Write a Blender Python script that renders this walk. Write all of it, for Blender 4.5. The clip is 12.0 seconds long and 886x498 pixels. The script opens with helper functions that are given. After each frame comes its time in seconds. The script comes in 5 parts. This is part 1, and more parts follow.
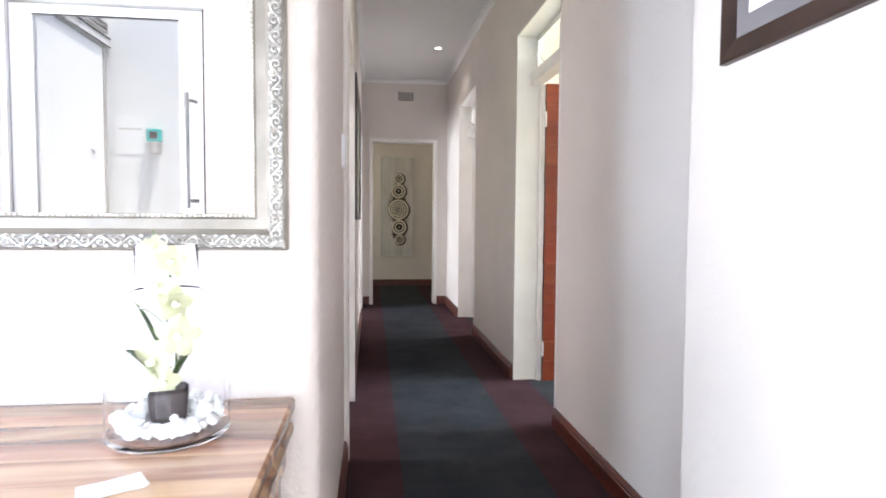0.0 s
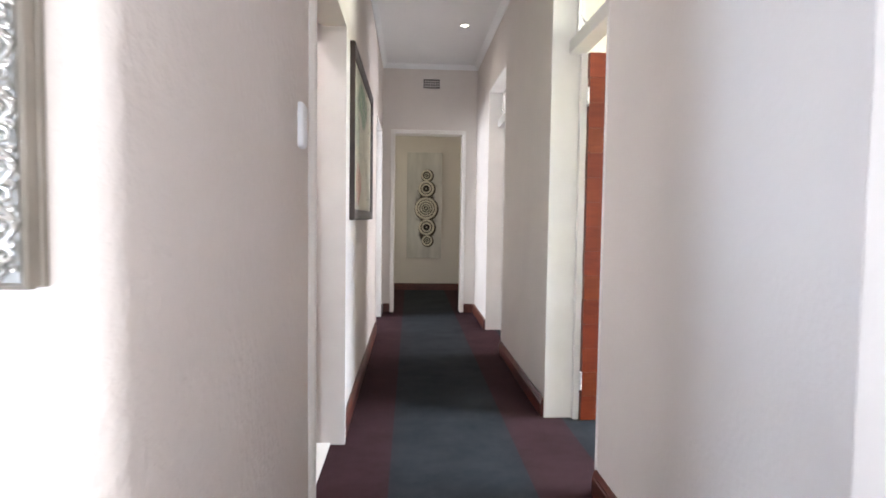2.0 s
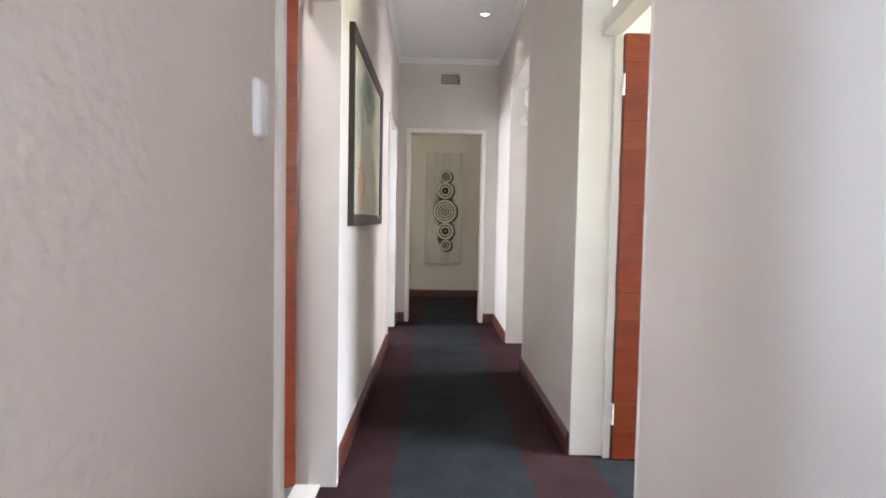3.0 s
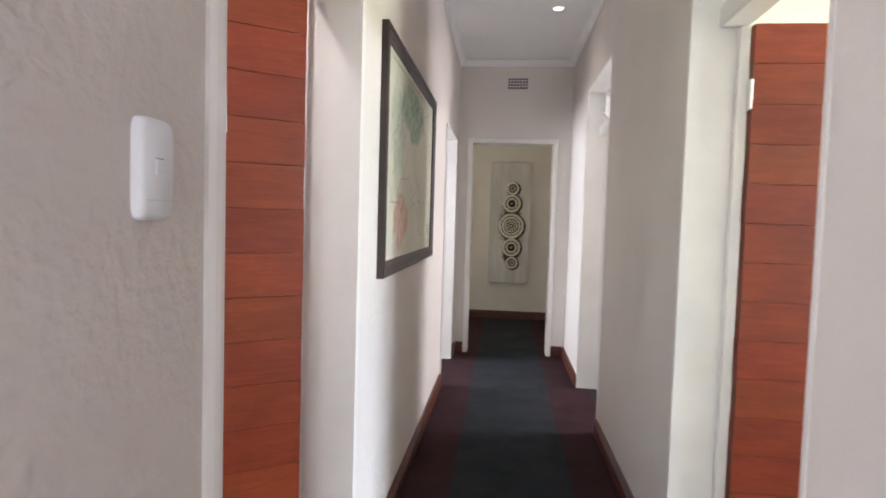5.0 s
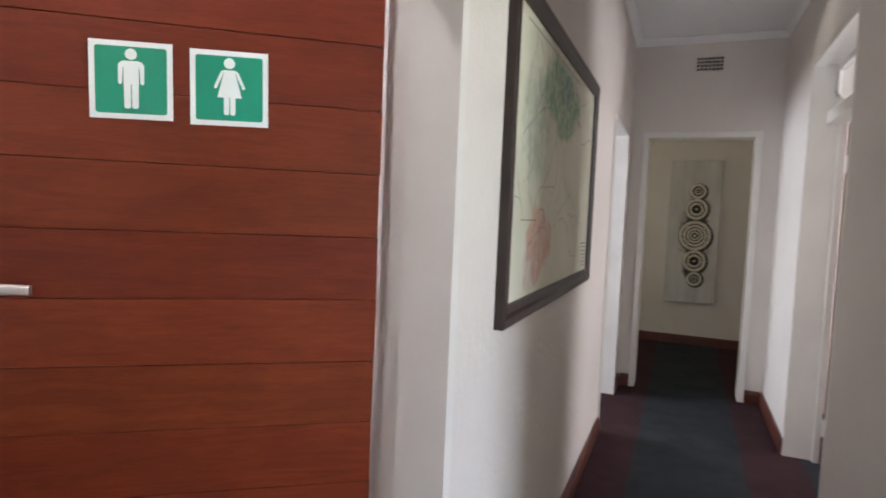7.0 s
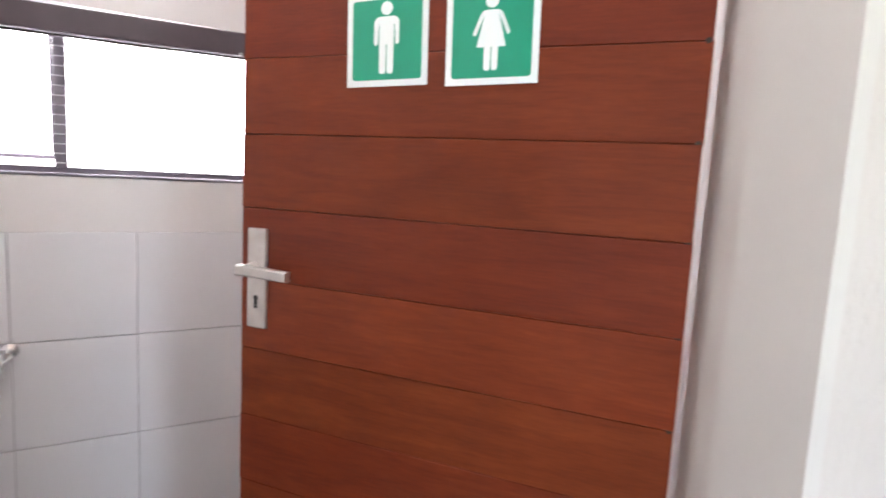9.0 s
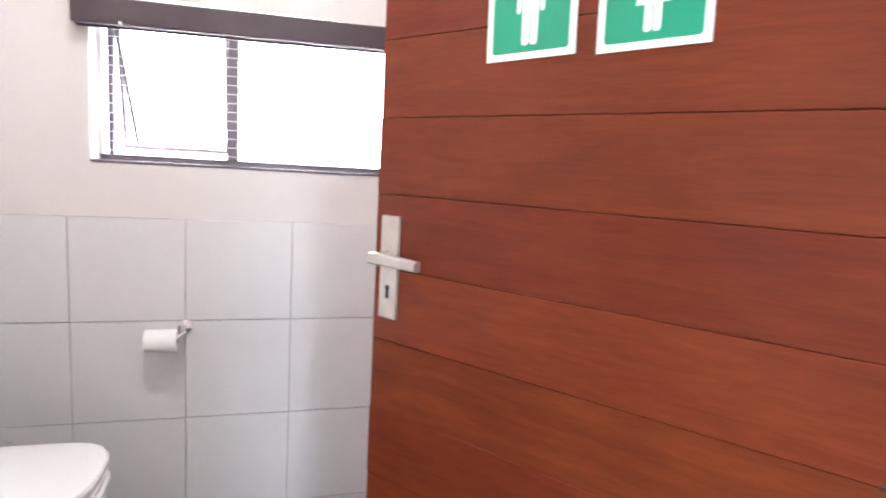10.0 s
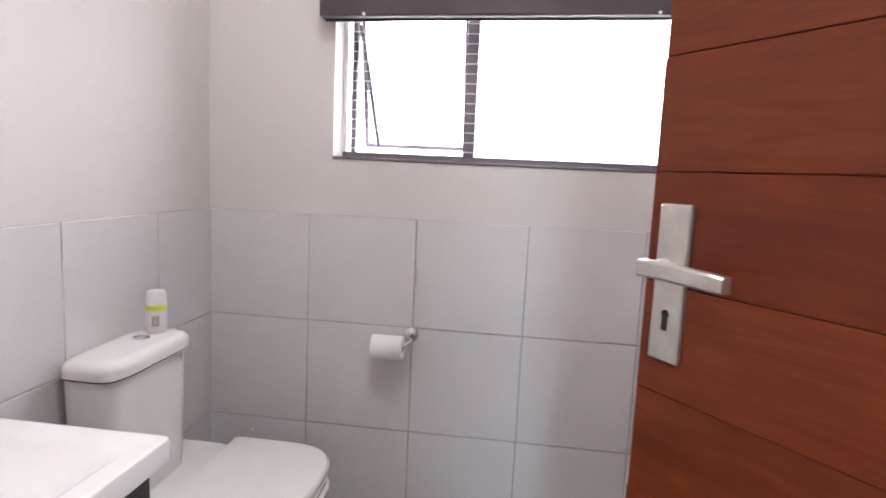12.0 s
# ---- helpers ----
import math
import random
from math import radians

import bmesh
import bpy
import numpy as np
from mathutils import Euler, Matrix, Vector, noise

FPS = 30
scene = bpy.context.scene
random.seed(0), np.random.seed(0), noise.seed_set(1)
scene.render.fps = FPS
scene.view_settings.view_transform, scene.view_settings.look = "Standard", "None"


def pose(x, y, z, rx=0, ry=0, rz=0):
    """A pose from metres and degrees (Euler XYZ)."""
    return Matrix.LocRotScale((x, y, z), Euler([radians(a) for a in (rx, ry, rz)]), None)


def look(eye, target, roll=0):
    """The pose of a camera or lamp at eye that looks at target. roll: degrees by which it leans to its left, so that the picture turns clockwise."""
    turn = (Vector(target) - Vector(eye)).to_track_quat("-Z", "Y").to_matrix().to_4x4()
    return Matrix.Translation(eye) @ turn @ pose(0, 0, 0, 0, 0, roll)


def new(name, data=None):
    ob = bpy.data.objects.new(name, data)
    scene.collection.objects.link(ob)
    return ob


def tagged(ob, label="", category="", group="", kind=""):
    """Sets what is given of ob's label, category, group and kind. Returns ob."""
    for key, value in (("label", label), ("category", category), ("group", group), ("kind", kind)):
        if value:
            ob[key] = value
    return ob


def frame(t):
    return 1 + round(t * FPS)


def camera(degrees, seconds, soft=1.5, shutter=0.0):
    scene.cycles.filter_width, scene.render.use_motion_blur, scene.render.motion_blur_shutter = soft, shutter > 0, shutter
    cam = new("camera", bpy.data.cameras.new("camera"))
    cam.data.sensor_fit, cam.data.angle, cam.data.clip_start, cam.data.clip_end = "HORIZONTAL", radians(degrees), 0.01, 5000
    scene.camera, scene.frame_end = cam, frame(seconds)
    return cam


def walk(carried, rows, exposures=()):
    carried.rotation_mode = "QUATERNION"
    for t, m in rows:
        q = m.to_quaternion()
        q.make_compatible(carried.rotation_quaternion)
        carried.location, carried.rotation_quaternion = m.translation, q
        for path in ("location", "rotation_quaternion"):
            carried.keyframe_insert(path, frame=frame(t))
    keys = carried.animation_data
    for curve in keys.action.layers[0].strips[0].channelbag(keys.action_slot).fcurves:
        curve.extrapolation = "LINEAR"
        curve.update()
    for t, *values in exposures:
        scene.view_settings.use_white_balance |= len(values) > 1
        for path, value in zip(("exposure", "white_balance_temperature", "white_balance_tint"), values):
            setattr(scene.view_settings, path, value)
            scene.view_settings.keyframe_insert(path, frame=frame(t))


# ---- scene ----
cam = camera(74.8, 12.0, soft=1.7, shutter=0.5)
PATH = [
    (0, (0.104, 0.171, 1.129), (0.35, 2.153, 1.027), 0.4),
    (0.5, (0.193, 0.323, 1.133), (0.392, 2.31, 1.029), 0.5),
    (1, (0.246, 0.49, 1.129), (0.41, 2.48, 1.025), 0.6),
    (1.5, (0.291, 0.702, 1.148), (0.421, 2.695, 1.042), 0.7),
    (2, (0.321, 0.877, 1.139), (0.434, 2.871, 1.033), 0.8),
    (2.5, (0.374, 1.089, 1.138), (0.435, 3.085, 1.035), 1.0),
    (4.5, (0.437, 1.779, 1.329), (0.357, 3.775, 1.232), 1.3),
    (5, (0.464, 1.944, 1.361), (0.257, 3.931, 1.257), 1.7),
    (5.5, (0.469, 2.156, 1.4), (0.164, 4.13, 1.296), 1.9),
    (6, (0.472, 2.32, 1.413), (0.068, 4.276, 1.309), 2.0),
    (6.5, (0.469, 2.489, 1.426), (-0.114, 4.399, 1.319), 2.2),
    (8.5, (0.344, 2.915, 1.454), (-1.096, 4.285, 1.227), 2.7),
    (9, (0.334, 3.03, 1.447), (-1.366, 4.057, 1.209), 3),
    (9.5, (0.307, 3.071, 1.43), (-1.516, 3.854, 1.179), 3.1),
    (10, (0.26, 3.089, 1.419), (-1.643, 3.646, 1.161), 3.2),
    (10.5, (0.178, 3.086, 1.393), (-1.774, 3.434, 1.126), 3),
    (11, (0.086, 3.081, 1.378), (-1.89, 3.236, 1.111), 2.9),
    (11.5, (0.012, 3.086, 1.371), (-1.97, 3.033, 1.11), 2.7),
    (12, (-0.061, 3.102, 1.359), (-2.031, 2.863, 1.106), 2.7),
]
EXPOSURES = [(0.0, 0.45), (1.2, 0.45), (2.5, 0.45), (4.5, 0.42), (5.5, 0.20), (6.5, -0.22), (8.5, -0.18), (9.5, 0.58), (10.5, 0.66), (11.0, 0.45), (12.0, -0.02)]
walk(cam, [(t, look(eye, target, roll)) for t, eye, target, roll in PATH], EXPOSURES)

# ---- world and large lights ----
world = bpy.data.worlds.new("sky")
scene.world = world
world.use_nodes = True
wn = world.node_tree.nodes
sky = wn.new("ShaderNodeTexSky")
sky.sky_type, sky.sun_disc = "NISHITA", False
sky.sun_elevation, sky.sun_rotation = radians(73), radians(59)
world.node_tree.links.new(sky.outputs[0], wn["Background"].inputs[0])
wn["Background"].inputs[1].default_value = 0.15

sun = new("sun", bpy.data.lights.new("sun", "SUN"))
sun.data.energy, sun.data.angle, sun.data.color = 5.0, radians(0.6), (1.0, 0.95, 0.88)
sun.matrix_world = pose(0, 0, 8, -17, 0, -59)


def window_light(name, place, target, w, h, watts, colour=(0.93, 0.96, 1.0)):
    """Area lamp outside one opening, in place of the light that comes in there."""
    lamp = new(name, bpy.data.lights.new(name, "AREA"))
    lamp.data.shape, lamp.data.size, lamp.data.size_y = "RECTANGLE", w, h
    lamp.data.energy, lamp.data.color = watts, colour
    lamp.matrix_world = look(place, target)
    return lamp


window_light("window_light_bath", (-2.44, 3.08, 1.70), (-1.0, 3.4, 1.62), 2.6, 1.5, 190, (0.92, 0.90, 1.0))
# fill lamp added behind the camera, out of view, to brighten the corridor walls
window_light("window_light_entrance", (0.01, -0.72, 0.85), (0.35, 1.0, 0.85), 1.0, 1.5, 40, (0.86, 0.92, 1.0))
window_light("window_light_front", (-2.62, -0.64, 1.0), (1.1, 2.0, 0.6), 0.9, 1.7, 172, (0.58, 0.73, 1.0))
window_light("window_light_reception", (-3.45, 0.6, 0.95), (0.0, 0.6, 0.95), 1.7, 1.9, 84, (0.89, 0.925, 1.0))
window_light("window_light_office", (5.7, 3.05, 2.5), (0.0, 3.8, 0.8), 1.8, 1.1, 600, (0.72, 0.83, 1.0))
# added low lamp: yellow-green bounce as from an unseen lawn, aimed upwards
window_light("lawn_light_office", (5.7, 3.05, 0.55), (0.0, 3.8, 2.4), 2.0, 0.9, 440, (0.95, 1.0, 0.74))
window_light("window_light_store", (4.45, 6.4, 1.6), (0.0, 6.4, 1.3), 1.6, 1.4, 165, (0.91, 0.92, 1.0))
window_light("window_light_study", (-3.45, 6.6, 1.6), (0.0, 6.9, 1.3), 1.7, 1.4, 225, (0.80, 0.87, 1.0))
window_light("window_light_lobby", (-2.35, 9.0, 1.6), (1.0, 9.0, 1.3), 1.2, 1.4, 17, (1.0, 0.95, 0.70))


# ---- materials ----
def material(name, colour, rough=0.5, metal=0.0, spec=0.5):
    m = bpy.data.materials.new(name)
    m.use_nodes = True
    b = m.node_tree.nodes["Principled BSDF"]
    b.inputs["Base Color"].default_value = (*colour, 1)
    b.inputs["Roughness"].default_value = rough
    b.inputs["Metallic"].default_value = metal
    b.inputs["Specular IOR Level"].default_value = spec
    return m, m.node_tree.nodes, m.node_tree.links, b


def add_noise(nodes, links, scale, detail=4.0, stretch=(1, 1, 1), rough=0.55, coords="Object"):
    tc = nodes.new("ShaderNodeTexCoord")
    mp = nodes.new("ShaderNodeMapping")
    mp.inputs["Scale"].default_value = stretch
    n = nodes.new("ShaderNodeTexNoise")
    n.inputs["Scale"].default_value, n.inputs["Detail"].default_value, n.inputs["Roughness"].default_value = scale, detail, rough
    links.new(tc.outputs[coords], mp.inputs[0])
    links.new(mp.outputs[0], n.inputs["Vector"])
    return n


def add_ramp(nodes, links, source, stops):
    r = nodes.new("ShaderNodeValToRGB")
    while len(r.color_ramp.elements) < len(stops):
        r.color_ramp.elements.new(0.5)
    for e, (p, c) in zip(r.color_ramp.elements, stops):
        e.position, e.color = p, (*c, 1)
    links.new(source, r.inputs[0])
    return r


def add_bump(nodes, links, b, source, strength, distance):
    k = nodes.new("ShaderNodeBump")
    k.inputs["Strength"].default_value, k.inputs["Distance"].default_value = strength, distance
    links.new(source, k.inputs["Height"])
    links.new(k.outputs[0], b.inputs["Normal"])
    return k


def plain(name, c0, c1, rough=0.5, scale=3.0, metal=0.0, bump=0.0, bump_scale=120.0, bump_dist=0.001, stretch=(1, 1, 1), coords="Object"):
    """A surface with a slow drift of colour and a fine relief."""
    m, nodes, links, b = material(name, c0, rough, metal)
    n = add_noise(nodes, links, scale, 5, stretch, coords=coords)
    r = add_ramp(nodes, links, n.outputs[0], [(0.3, c0), (0.7, c1)])
    links.new(r.outputs[0], b.inputs["Base Color"])
    if bump:
        f = add_noise(nodes, links, bump_scale, 3, stretch, coords=coords)
        add_bump(nodes, links, b, f.outputs[0], bump, bump_dist)
    return m


def wood(name, dark, mid, light, along=0, rough=0.35, coat=0.25, scale=9.0, vary=0.5, blotch=0.0, spec=0.5, grain=0.22, wave=0.7):
    """Varnished board: grain along one axis, each board with its own tone."""
    m, nodes, links, b = material(name, mid, rough, 0.0, spec)
    b.inputs["Coat Weight"].default_value, b.inputs["Coat Roughness"].default_value = coat, 0.25
    stretch = [9.0, 9.0, 9.0]
    stretch[along] = 1.0
    tc = nodes.new("ShaderNodeTexCoord")
    info = nodes.new("ShaderNodeObjectInfo")
    off = nodes.new("ShaderNodeVectorMath")
    off.operation = "SCALE"
    off.inputs[0].default_value = (13.1, 7.7, 5.3)
    links.new(info.outputs["Random"], off.inputs["Scale"])
    add = nodes.new("ShaderNodeVectorMath")
    links.new(tc.outputs["Object"], add.inputs[0])
    links.new(off.outputs[0], add.inputs[1])
    mp = nodes.new("ShaderNodeMapping")
    mp.inputs["Scale"].default_value = stretch
    links.new(add.outputs[0], mp.inputs[0])
    n = nodes.new("ShaderNodeTexNoise")
    n.inputs["Scale"].default_value, n.inputs["Detail"].default_value, n.inputs["Distortion"].default_value = scale * 0.35, 6, wave
    links.new(mp.outputs[0], n.inputs["Vector"])
    r = add_ramp(nodes, links, n.outputs[0], [(0.28, dark), (0.5, mid), (0.74, light)])
    f = nodes.new("ShaderNodeTexNoise")
    f.inputs["Scale"].default_value, f.inputs["Detail"].default_value = scale * 3.0, 4
    links.new(mp.outputs[0], f.inputs["Vector"])
    hsv = nodes.new("ShaderNodeHueSaturation")
    tone = nodes.new("ShaderNodeMapRange")
    tone.inputs["To Min"].default_value, tone.inputs["To Max"].default_value = 1 - vary / 2, 1 + vary / 2
    links.new(info.outputs["Random"], tone.inputs["Value"])
    links.new(tone.outputs[0], hsv.inputs["Value"])
    turn = nodes.new("ShaderNodeMath")
    turn.operation = "FRACT"
    spread = nodes.new("ShaderNodeMath")
    spread.operation = "MULTIPLY"
    spread.inputs[1].default_value = 7.31
    links.new(info.outputs["Random"], spread.inputs[0])
    links.new(spread.outputs[0], turn.inputs[0])
    hue = nodes.new("ShaderNodeMapRange")
    hue.inputs["To Min"].default_value, hue.inputs["To Max"].default_value = 0.4935, 0.501
    links.new(turn.outputs[0], hue.inputs["Value"])
    links.new(hue.outputs[0], hsv.inputs["Hue"])
    links.new(r.outputs[0], hsv.inputs["Color"])
    mix = nodes.new("ShaderNodeMix")
    mix.data_type, mix.blend_type = "RGBA", "MULTIPLY"
    mix.inputs["Factor"].default_value = grain
    links.new(hsv.outputs[0], mix.inputs["A"])
    g = add_ramp(nodes, links, f.outputs[0], [(0.35, (0.55, 0.5, 0.45)), (0.62, (1, 1, 1))])
    links.new(g.outputs[0], mix.inputs["B"])
    # figure across the grain: cloudy darker patches
    soft = nodes.new("ShaderNodeMapping")
    soft.inputs["Scale"].default_value = [2.2 if k != along else 1.1 for k in range(3)]
    links.new(add.outputs[0], soft.inputs[0])
    cloud = nodes.new("ShaderNodeTexNoise")
    cloud.inputs["Scale"].default_value, cloud.inputs["Detail"].default_value = 5.5, 3
    links.new(soft.outputs[0], cloud.inputs["Vector"])
    shade = add_ramp(nodes, links, cloud.outputs[0], [(0.32, (0.5, 0.42, 0.5)), (0.6, (1, 1, 1))])
    figure = nodes.new("ShaderNodeMix")
    figure.data_type, figure.blend_type = "RGBA", "MULTIPLY"
    figure.inputs["Factor"].default_value = blotch
    links.new(mix.outputs["Result"], figure.inputs["A"])
    links.new(shade.outputs[0], figure.inputs["B"])
    links.new(figure.outputs["Result"], b.inputs["Base Color"])
    add_bump(nodes, links, b, f.outputs[0], 0.12, 0.0006)
    return m


PLASTER = plain("wall_plaster", (0.655, 0.60, 0.555), (0.715, 0.66, 0.61), 0.55, 1.4, bump=0.42, bump_scale=46, bump_dist=0.003)
ROUGH_PLASTER = plain("rough_wall_plaster", (0.65, 0.578, 0.528), (0.71, 0.634, 0.582), 0.6, 1.4, bump=1.0, bump_scale=34, bump_dist=0.006)
CEIL = plain("ceiling_paint", (0.83, 0.83, 0.83), (0.87, 0.87, 0.87), 0.8, 1.1, bump=0.1, bump_scale=60)
GLOSS = plain("gloss_cream_paint", (0.735, 0.70, 0.66), (0.805, 0.775, 0.735), 0.28, 4.0, bump=0.12, bump_scale=30, bump_dist=0.001)
CERAMIC = plain("white_ceramic", (0.83, 0.83, 0.81), (0.86, 0.86, 0.85), 0.08, 2.0)
FRAME_PAINT = plain("matt_beige_frame_paint", (0.66, 0.605, 0.56), (0.72, 0.665, 0.615), 0.5, 4.0, bump=0.1, bump_scale=40, bump_dist=0.001)
PLASTIC = plain("white_plastic", (0.76, 0.74, 0.75), (0.8, 0.79, 0.8), 0.32, 6.0)
ALU = plain("white_aluminium", (0.8, 0.8, 0.8), (0.84, 0.84, 0.84), 0.35, 4.0)
TILE = plain("grey_wall_tile", (0.665, 0.65, 0.655), (0.71, 0.695, 0.70), 0.36, 2.2, bump=0.06, bump_scale=25)
GROUT = plain("grout", (0.34, 0.32, 0.32), (0.45, 0.43, 0.43), 0.85, 14.0)
FLOOR_TILE = plain("slate_floor_tile", (0.20, 0.19, 0.18), (0.27, 0.26, 0.25), 0.3, 5.0)
DARK_FRAME = plain("dark_stained_wood", (0.018, 0.009, 0.0065), (0.038, 0.020, 0.014), 0.42, 8.0, bump=0.1, bump_scale=60)
BRONZE = plain("bronze_window_frame", (0.056, 0.039, 0.046), (0.085, 0.062, 0.071), 0.62, 6.0)
# bronze made paler and more lilac: the window's veiling glare is in the colour
WINDOW_FRAME = plain("flare_lightened_bronze", (0.115, 0.098, 0.120), (0.155, 0.133, 0.16), 0.5, 8.0)
BLACK = plain("black_gap", (0.012, 0.01, 0.01), (0.02, 0.018, 0.018), 0.6, 8.0)
STEEL = plain("brushed_steel", (0.56, 0.53, 0.50), (0.68, 0.65, 0.61), 0.4, 40.0, metal=1.0)
CHROME = plain("chrome", (0.75, 0.75, 0.76), (0.82, 0.82, 0.83), 0.12, 10.0, metal=1.0)
SILVER = plain("antique_silver_leaf", (0.42, 0.395, 0.355), (0.64, 0.61, 0.56), 0.38, 22.0, metal=1.0, bump=0.15, bump_scale=160)
SILVER_FLAT = plain("rubbed_silver_leaf", (0.25, 0.223, 0.187), (0.36, 0.325, 0.28), 0.45, 9.0, metal=0.6, bump=0.1, bump_scale=90)
TARNISH = plain("tarnished_silver", (0.20, 0.19, 0.17), (0.31, 0.29, 0.265), 0.5, 30.0, metal=0.7)
PAPER = plain("white_paper", (0.84, 0.84, 0.83), (0.87, 0.87, 0.86), 0.8, 5.0)
PEBBLE = plain("white_pebble", (0.80, 0.79, 0.76), (0.88, 0.87, 0.85), 0.35, 30.0)
LEAF = plain("orchid_leaf", (0.06, 0.11, 0.03), (0.12, 0.19, 0.05), 0.4, 20.0)
PETAL = plain("orchid_petal", (0.62, 0.61, 0.36), (0.76, 0.75, 0.56), 0.55, 25.0)
POT = plain("dark_glossy_pot", (0.012, 0.007, 0.007), (0.034, 0.020, 0.020), 0.6, 40.0, bump=0.2, bump_scale=90, bump_dist=0.004)
GREEN = plain("green_sign_print", (0.012, 0.27, 0.155), (0.016, 0.30, 0.175), 0.3, 8.0)
WHITE_SIGN = plain("white_sign_print", (0.82, 0.84, 0.82), (0.85, 0.87, 0.85), 0.3, 8.0)
YELLOW = plain("yellow_print", (0.65, 0.75, 0.02), (0.7, 0.8, 0.04), 0.35, 8.0)
TEAL = plain("teal_plastic", (0.05, 0.42, 0.38), (0.08, 0.5, 0.45), 0.4, 8.0)
CABINET = plain("dark_cabinet_laminate", (0.018, 0.015, 0.018), (0.032, 0.027, 0.03), 0.35, 6.0)
CREAM = plain("cream_carved_ring", (0.50, 0.45, 0.36), (0.78, 0.72, 0.60), 0.5, 30.0, bump=0.2, bump_scale=120)
# dark colour for the shadow painted round each ring disc
HALO = plain("umber_disc_shadow", (0.035, 0.025, 0.018), (0.10, 0.08, 0.062), 0.7, 14.0)
UMBER = plain("umber_carved_ring", (0.012, 0.008, 0.005), (0.035, 0.024, 0.016), 0.6, 30.0)
MUSLIN = plain("bath_wall_paint", (0.68, 0.65, 0.63), (0.73, 0.70, 0.68), 0.6, 1.3, bump=0.15, bump_scale=80, bump_dist=0.0015)
PAVING = plain("pale_paving", (0.5, 0.48, 0.45), (0.6, 0.58, 0.54), 0.8, 6.0)

DOOR_WOOD = wood("red_brown_door_plank", (0.160, 0.0275, 0.0072), (0.188, 0.0345, 0.0086), (0.216, 0.043, 0.0104), along=0, rough=0.46, coat=0.06, scale=12.0, vary=0.26, blotch=0.36, spec=0.3, grain=0.26, wave=1.6)
SKIRT_WOOD = wood("red_brown_skirting", (0.055, 0.012, 0.007), (0.092, 0.021, 0.012), (0.135, 0.035, 0.019), along=1, vary=0.1)
TABLE_WOOD = wood("sheesham_board", (0.13, 0.058, 0.034), (0.34, 0.19, 0.115), (0.62, 0.43, 0.25), along=0, rough=0.26, coat=0.45, scale=1.7, vary=0.8, wave=2.6)

# carpet: short pile, two colourways
def carpet(name, c0, c1):
    m, nodes, links, b = material(name, c0, 0.95, 0, 0.04)
    n = add_noise(nodes, links, 3.2, 9, rough=0.72)
    fine = add_noise(nodes, links, 420, 2)
    mix = nodes.new("ShaderNodeMath")
    mix.operation = "ADD"
    links.new(n.outputs[0], mix.inputs[0])
    links.new(fine.outputs[0], mix.inputs[1])
    r = add_ramp(nodes, links, mix.outputs[0], [(0.28, c0), (0.72, c1)])
    half = nodes.new("ShaderNodeMath")
    half.operation = "MULTIPLY"
    half.inputs[1].default_value = 0.5
    links.new(mix.outputs[0], half.inputs[0])
    links.new(half.outputs[0], r.inputs[0])
    links.new(r.outputs[0], b.inputs["Base Color"])
    add_bump(nodes, links, b, fine.outputs[0], 0.8, 0.003)
    return m


BLUE_CARPET = carpet("blue_grey_carpet", (0.0105, 0.0119, 0.0136), (0.053, 0.0575, 0.0645))
RED_CARPET = carpet("maroon_carpet", (0.019, 0.0105, 0.012), (0.076, 0.039, 0.043))


def clear_glass(name, rough=0.0, tint=(1, 1, 1), ior=1.46):
    m, nodes, links, b = material(name, tint, rough)
    b.inputs["Transmission Weight"].default_value, b.inputs["IOR"].default_value = 1.0, ior
    return m


GLASS = clear_glass("clear_glass")
THIN_GLASS = clear_glass("thin_clear_glass", tint=(0.97, 0.98, 1.0), ior=1.13)
FROSTED = clear_glass("obscured_glass", 0.35)
MIRROR = material("mirror_silver", (0.93, 0.94, 0.94), 0.01, 1.0)[0]


def lamp_glow():
    m, nodes, links, b = material("lamp_glow", (1, 1, 0.9), 0.4)
    b.inputs["Emission Color"].default_value = (1.0, 0.96, 0.82, 1)
    b.inputs["Emission Strength"].default_value = 6.0
    return m


GLOW = lamp_glow()


def silver_canvas():
    """Brushed silver-grey canvas with dark rubbed paint behind the ring column."""
    m, nodes, links, b = material("brushed_silver_canvas", (0.4, 0.4, 0.4), 0.45, 0.2)
    n = add_noise(nodes, links, 5.0, 6, (1, 1, 0.25))
    r = add_ramp(nodes, links, n.outputs[0], [(0.3, (0.42, 0.40, 0.37)), (0.7, (0.66, 0.63, 0.585))])
    tc = nodes.new("ShaderNodeTexCoord")
    mp = nodes.new("ShaderNodeMapping")
    mp.inputs["Location"].default_value = (-0.10, 0, 0.03)
    mp.inputs["Scale"].default_value = (2.7, 0.0, 0.74)
    warp = add_noise(nodes, links, 5.0, 3)
    links.new(tc.outputs["Object"], mp.inputs[0])
    ln = nodes.new("ShaderNodeVectorMath")
    ln.operation = "LENGTH"
    links.new(mp.outputs[0], ln.inputs[0])
    ad = nodes.new("ShaderNodeMath")
    ad.operation = "ADD"
    links.new(ln.outputs["Value"], ad.inputs[0])
    links.new(warp.outputs[0], ad.inputs[1])
    k = add_ramp(nodes, links, ad.outputs[0], [(0.76, (1, 1, 1)), (0.93, (0, 0, 0))])
    mix = nodes.new("ShaderNodeMix")
    mix.data_type = "RGBA"
    links.new(k.outputs[0], mix.inputs["Factor"])
    links.new(r.outputs[0], mix.inputs["A"])
    mix.inputs["B"].default_value = (0.06, 0.045, 0.035, 1)
    links.new(mix.outputs["Result"], b.inputs["Base Color"])
    return m


CANVAS = silver_canvas()


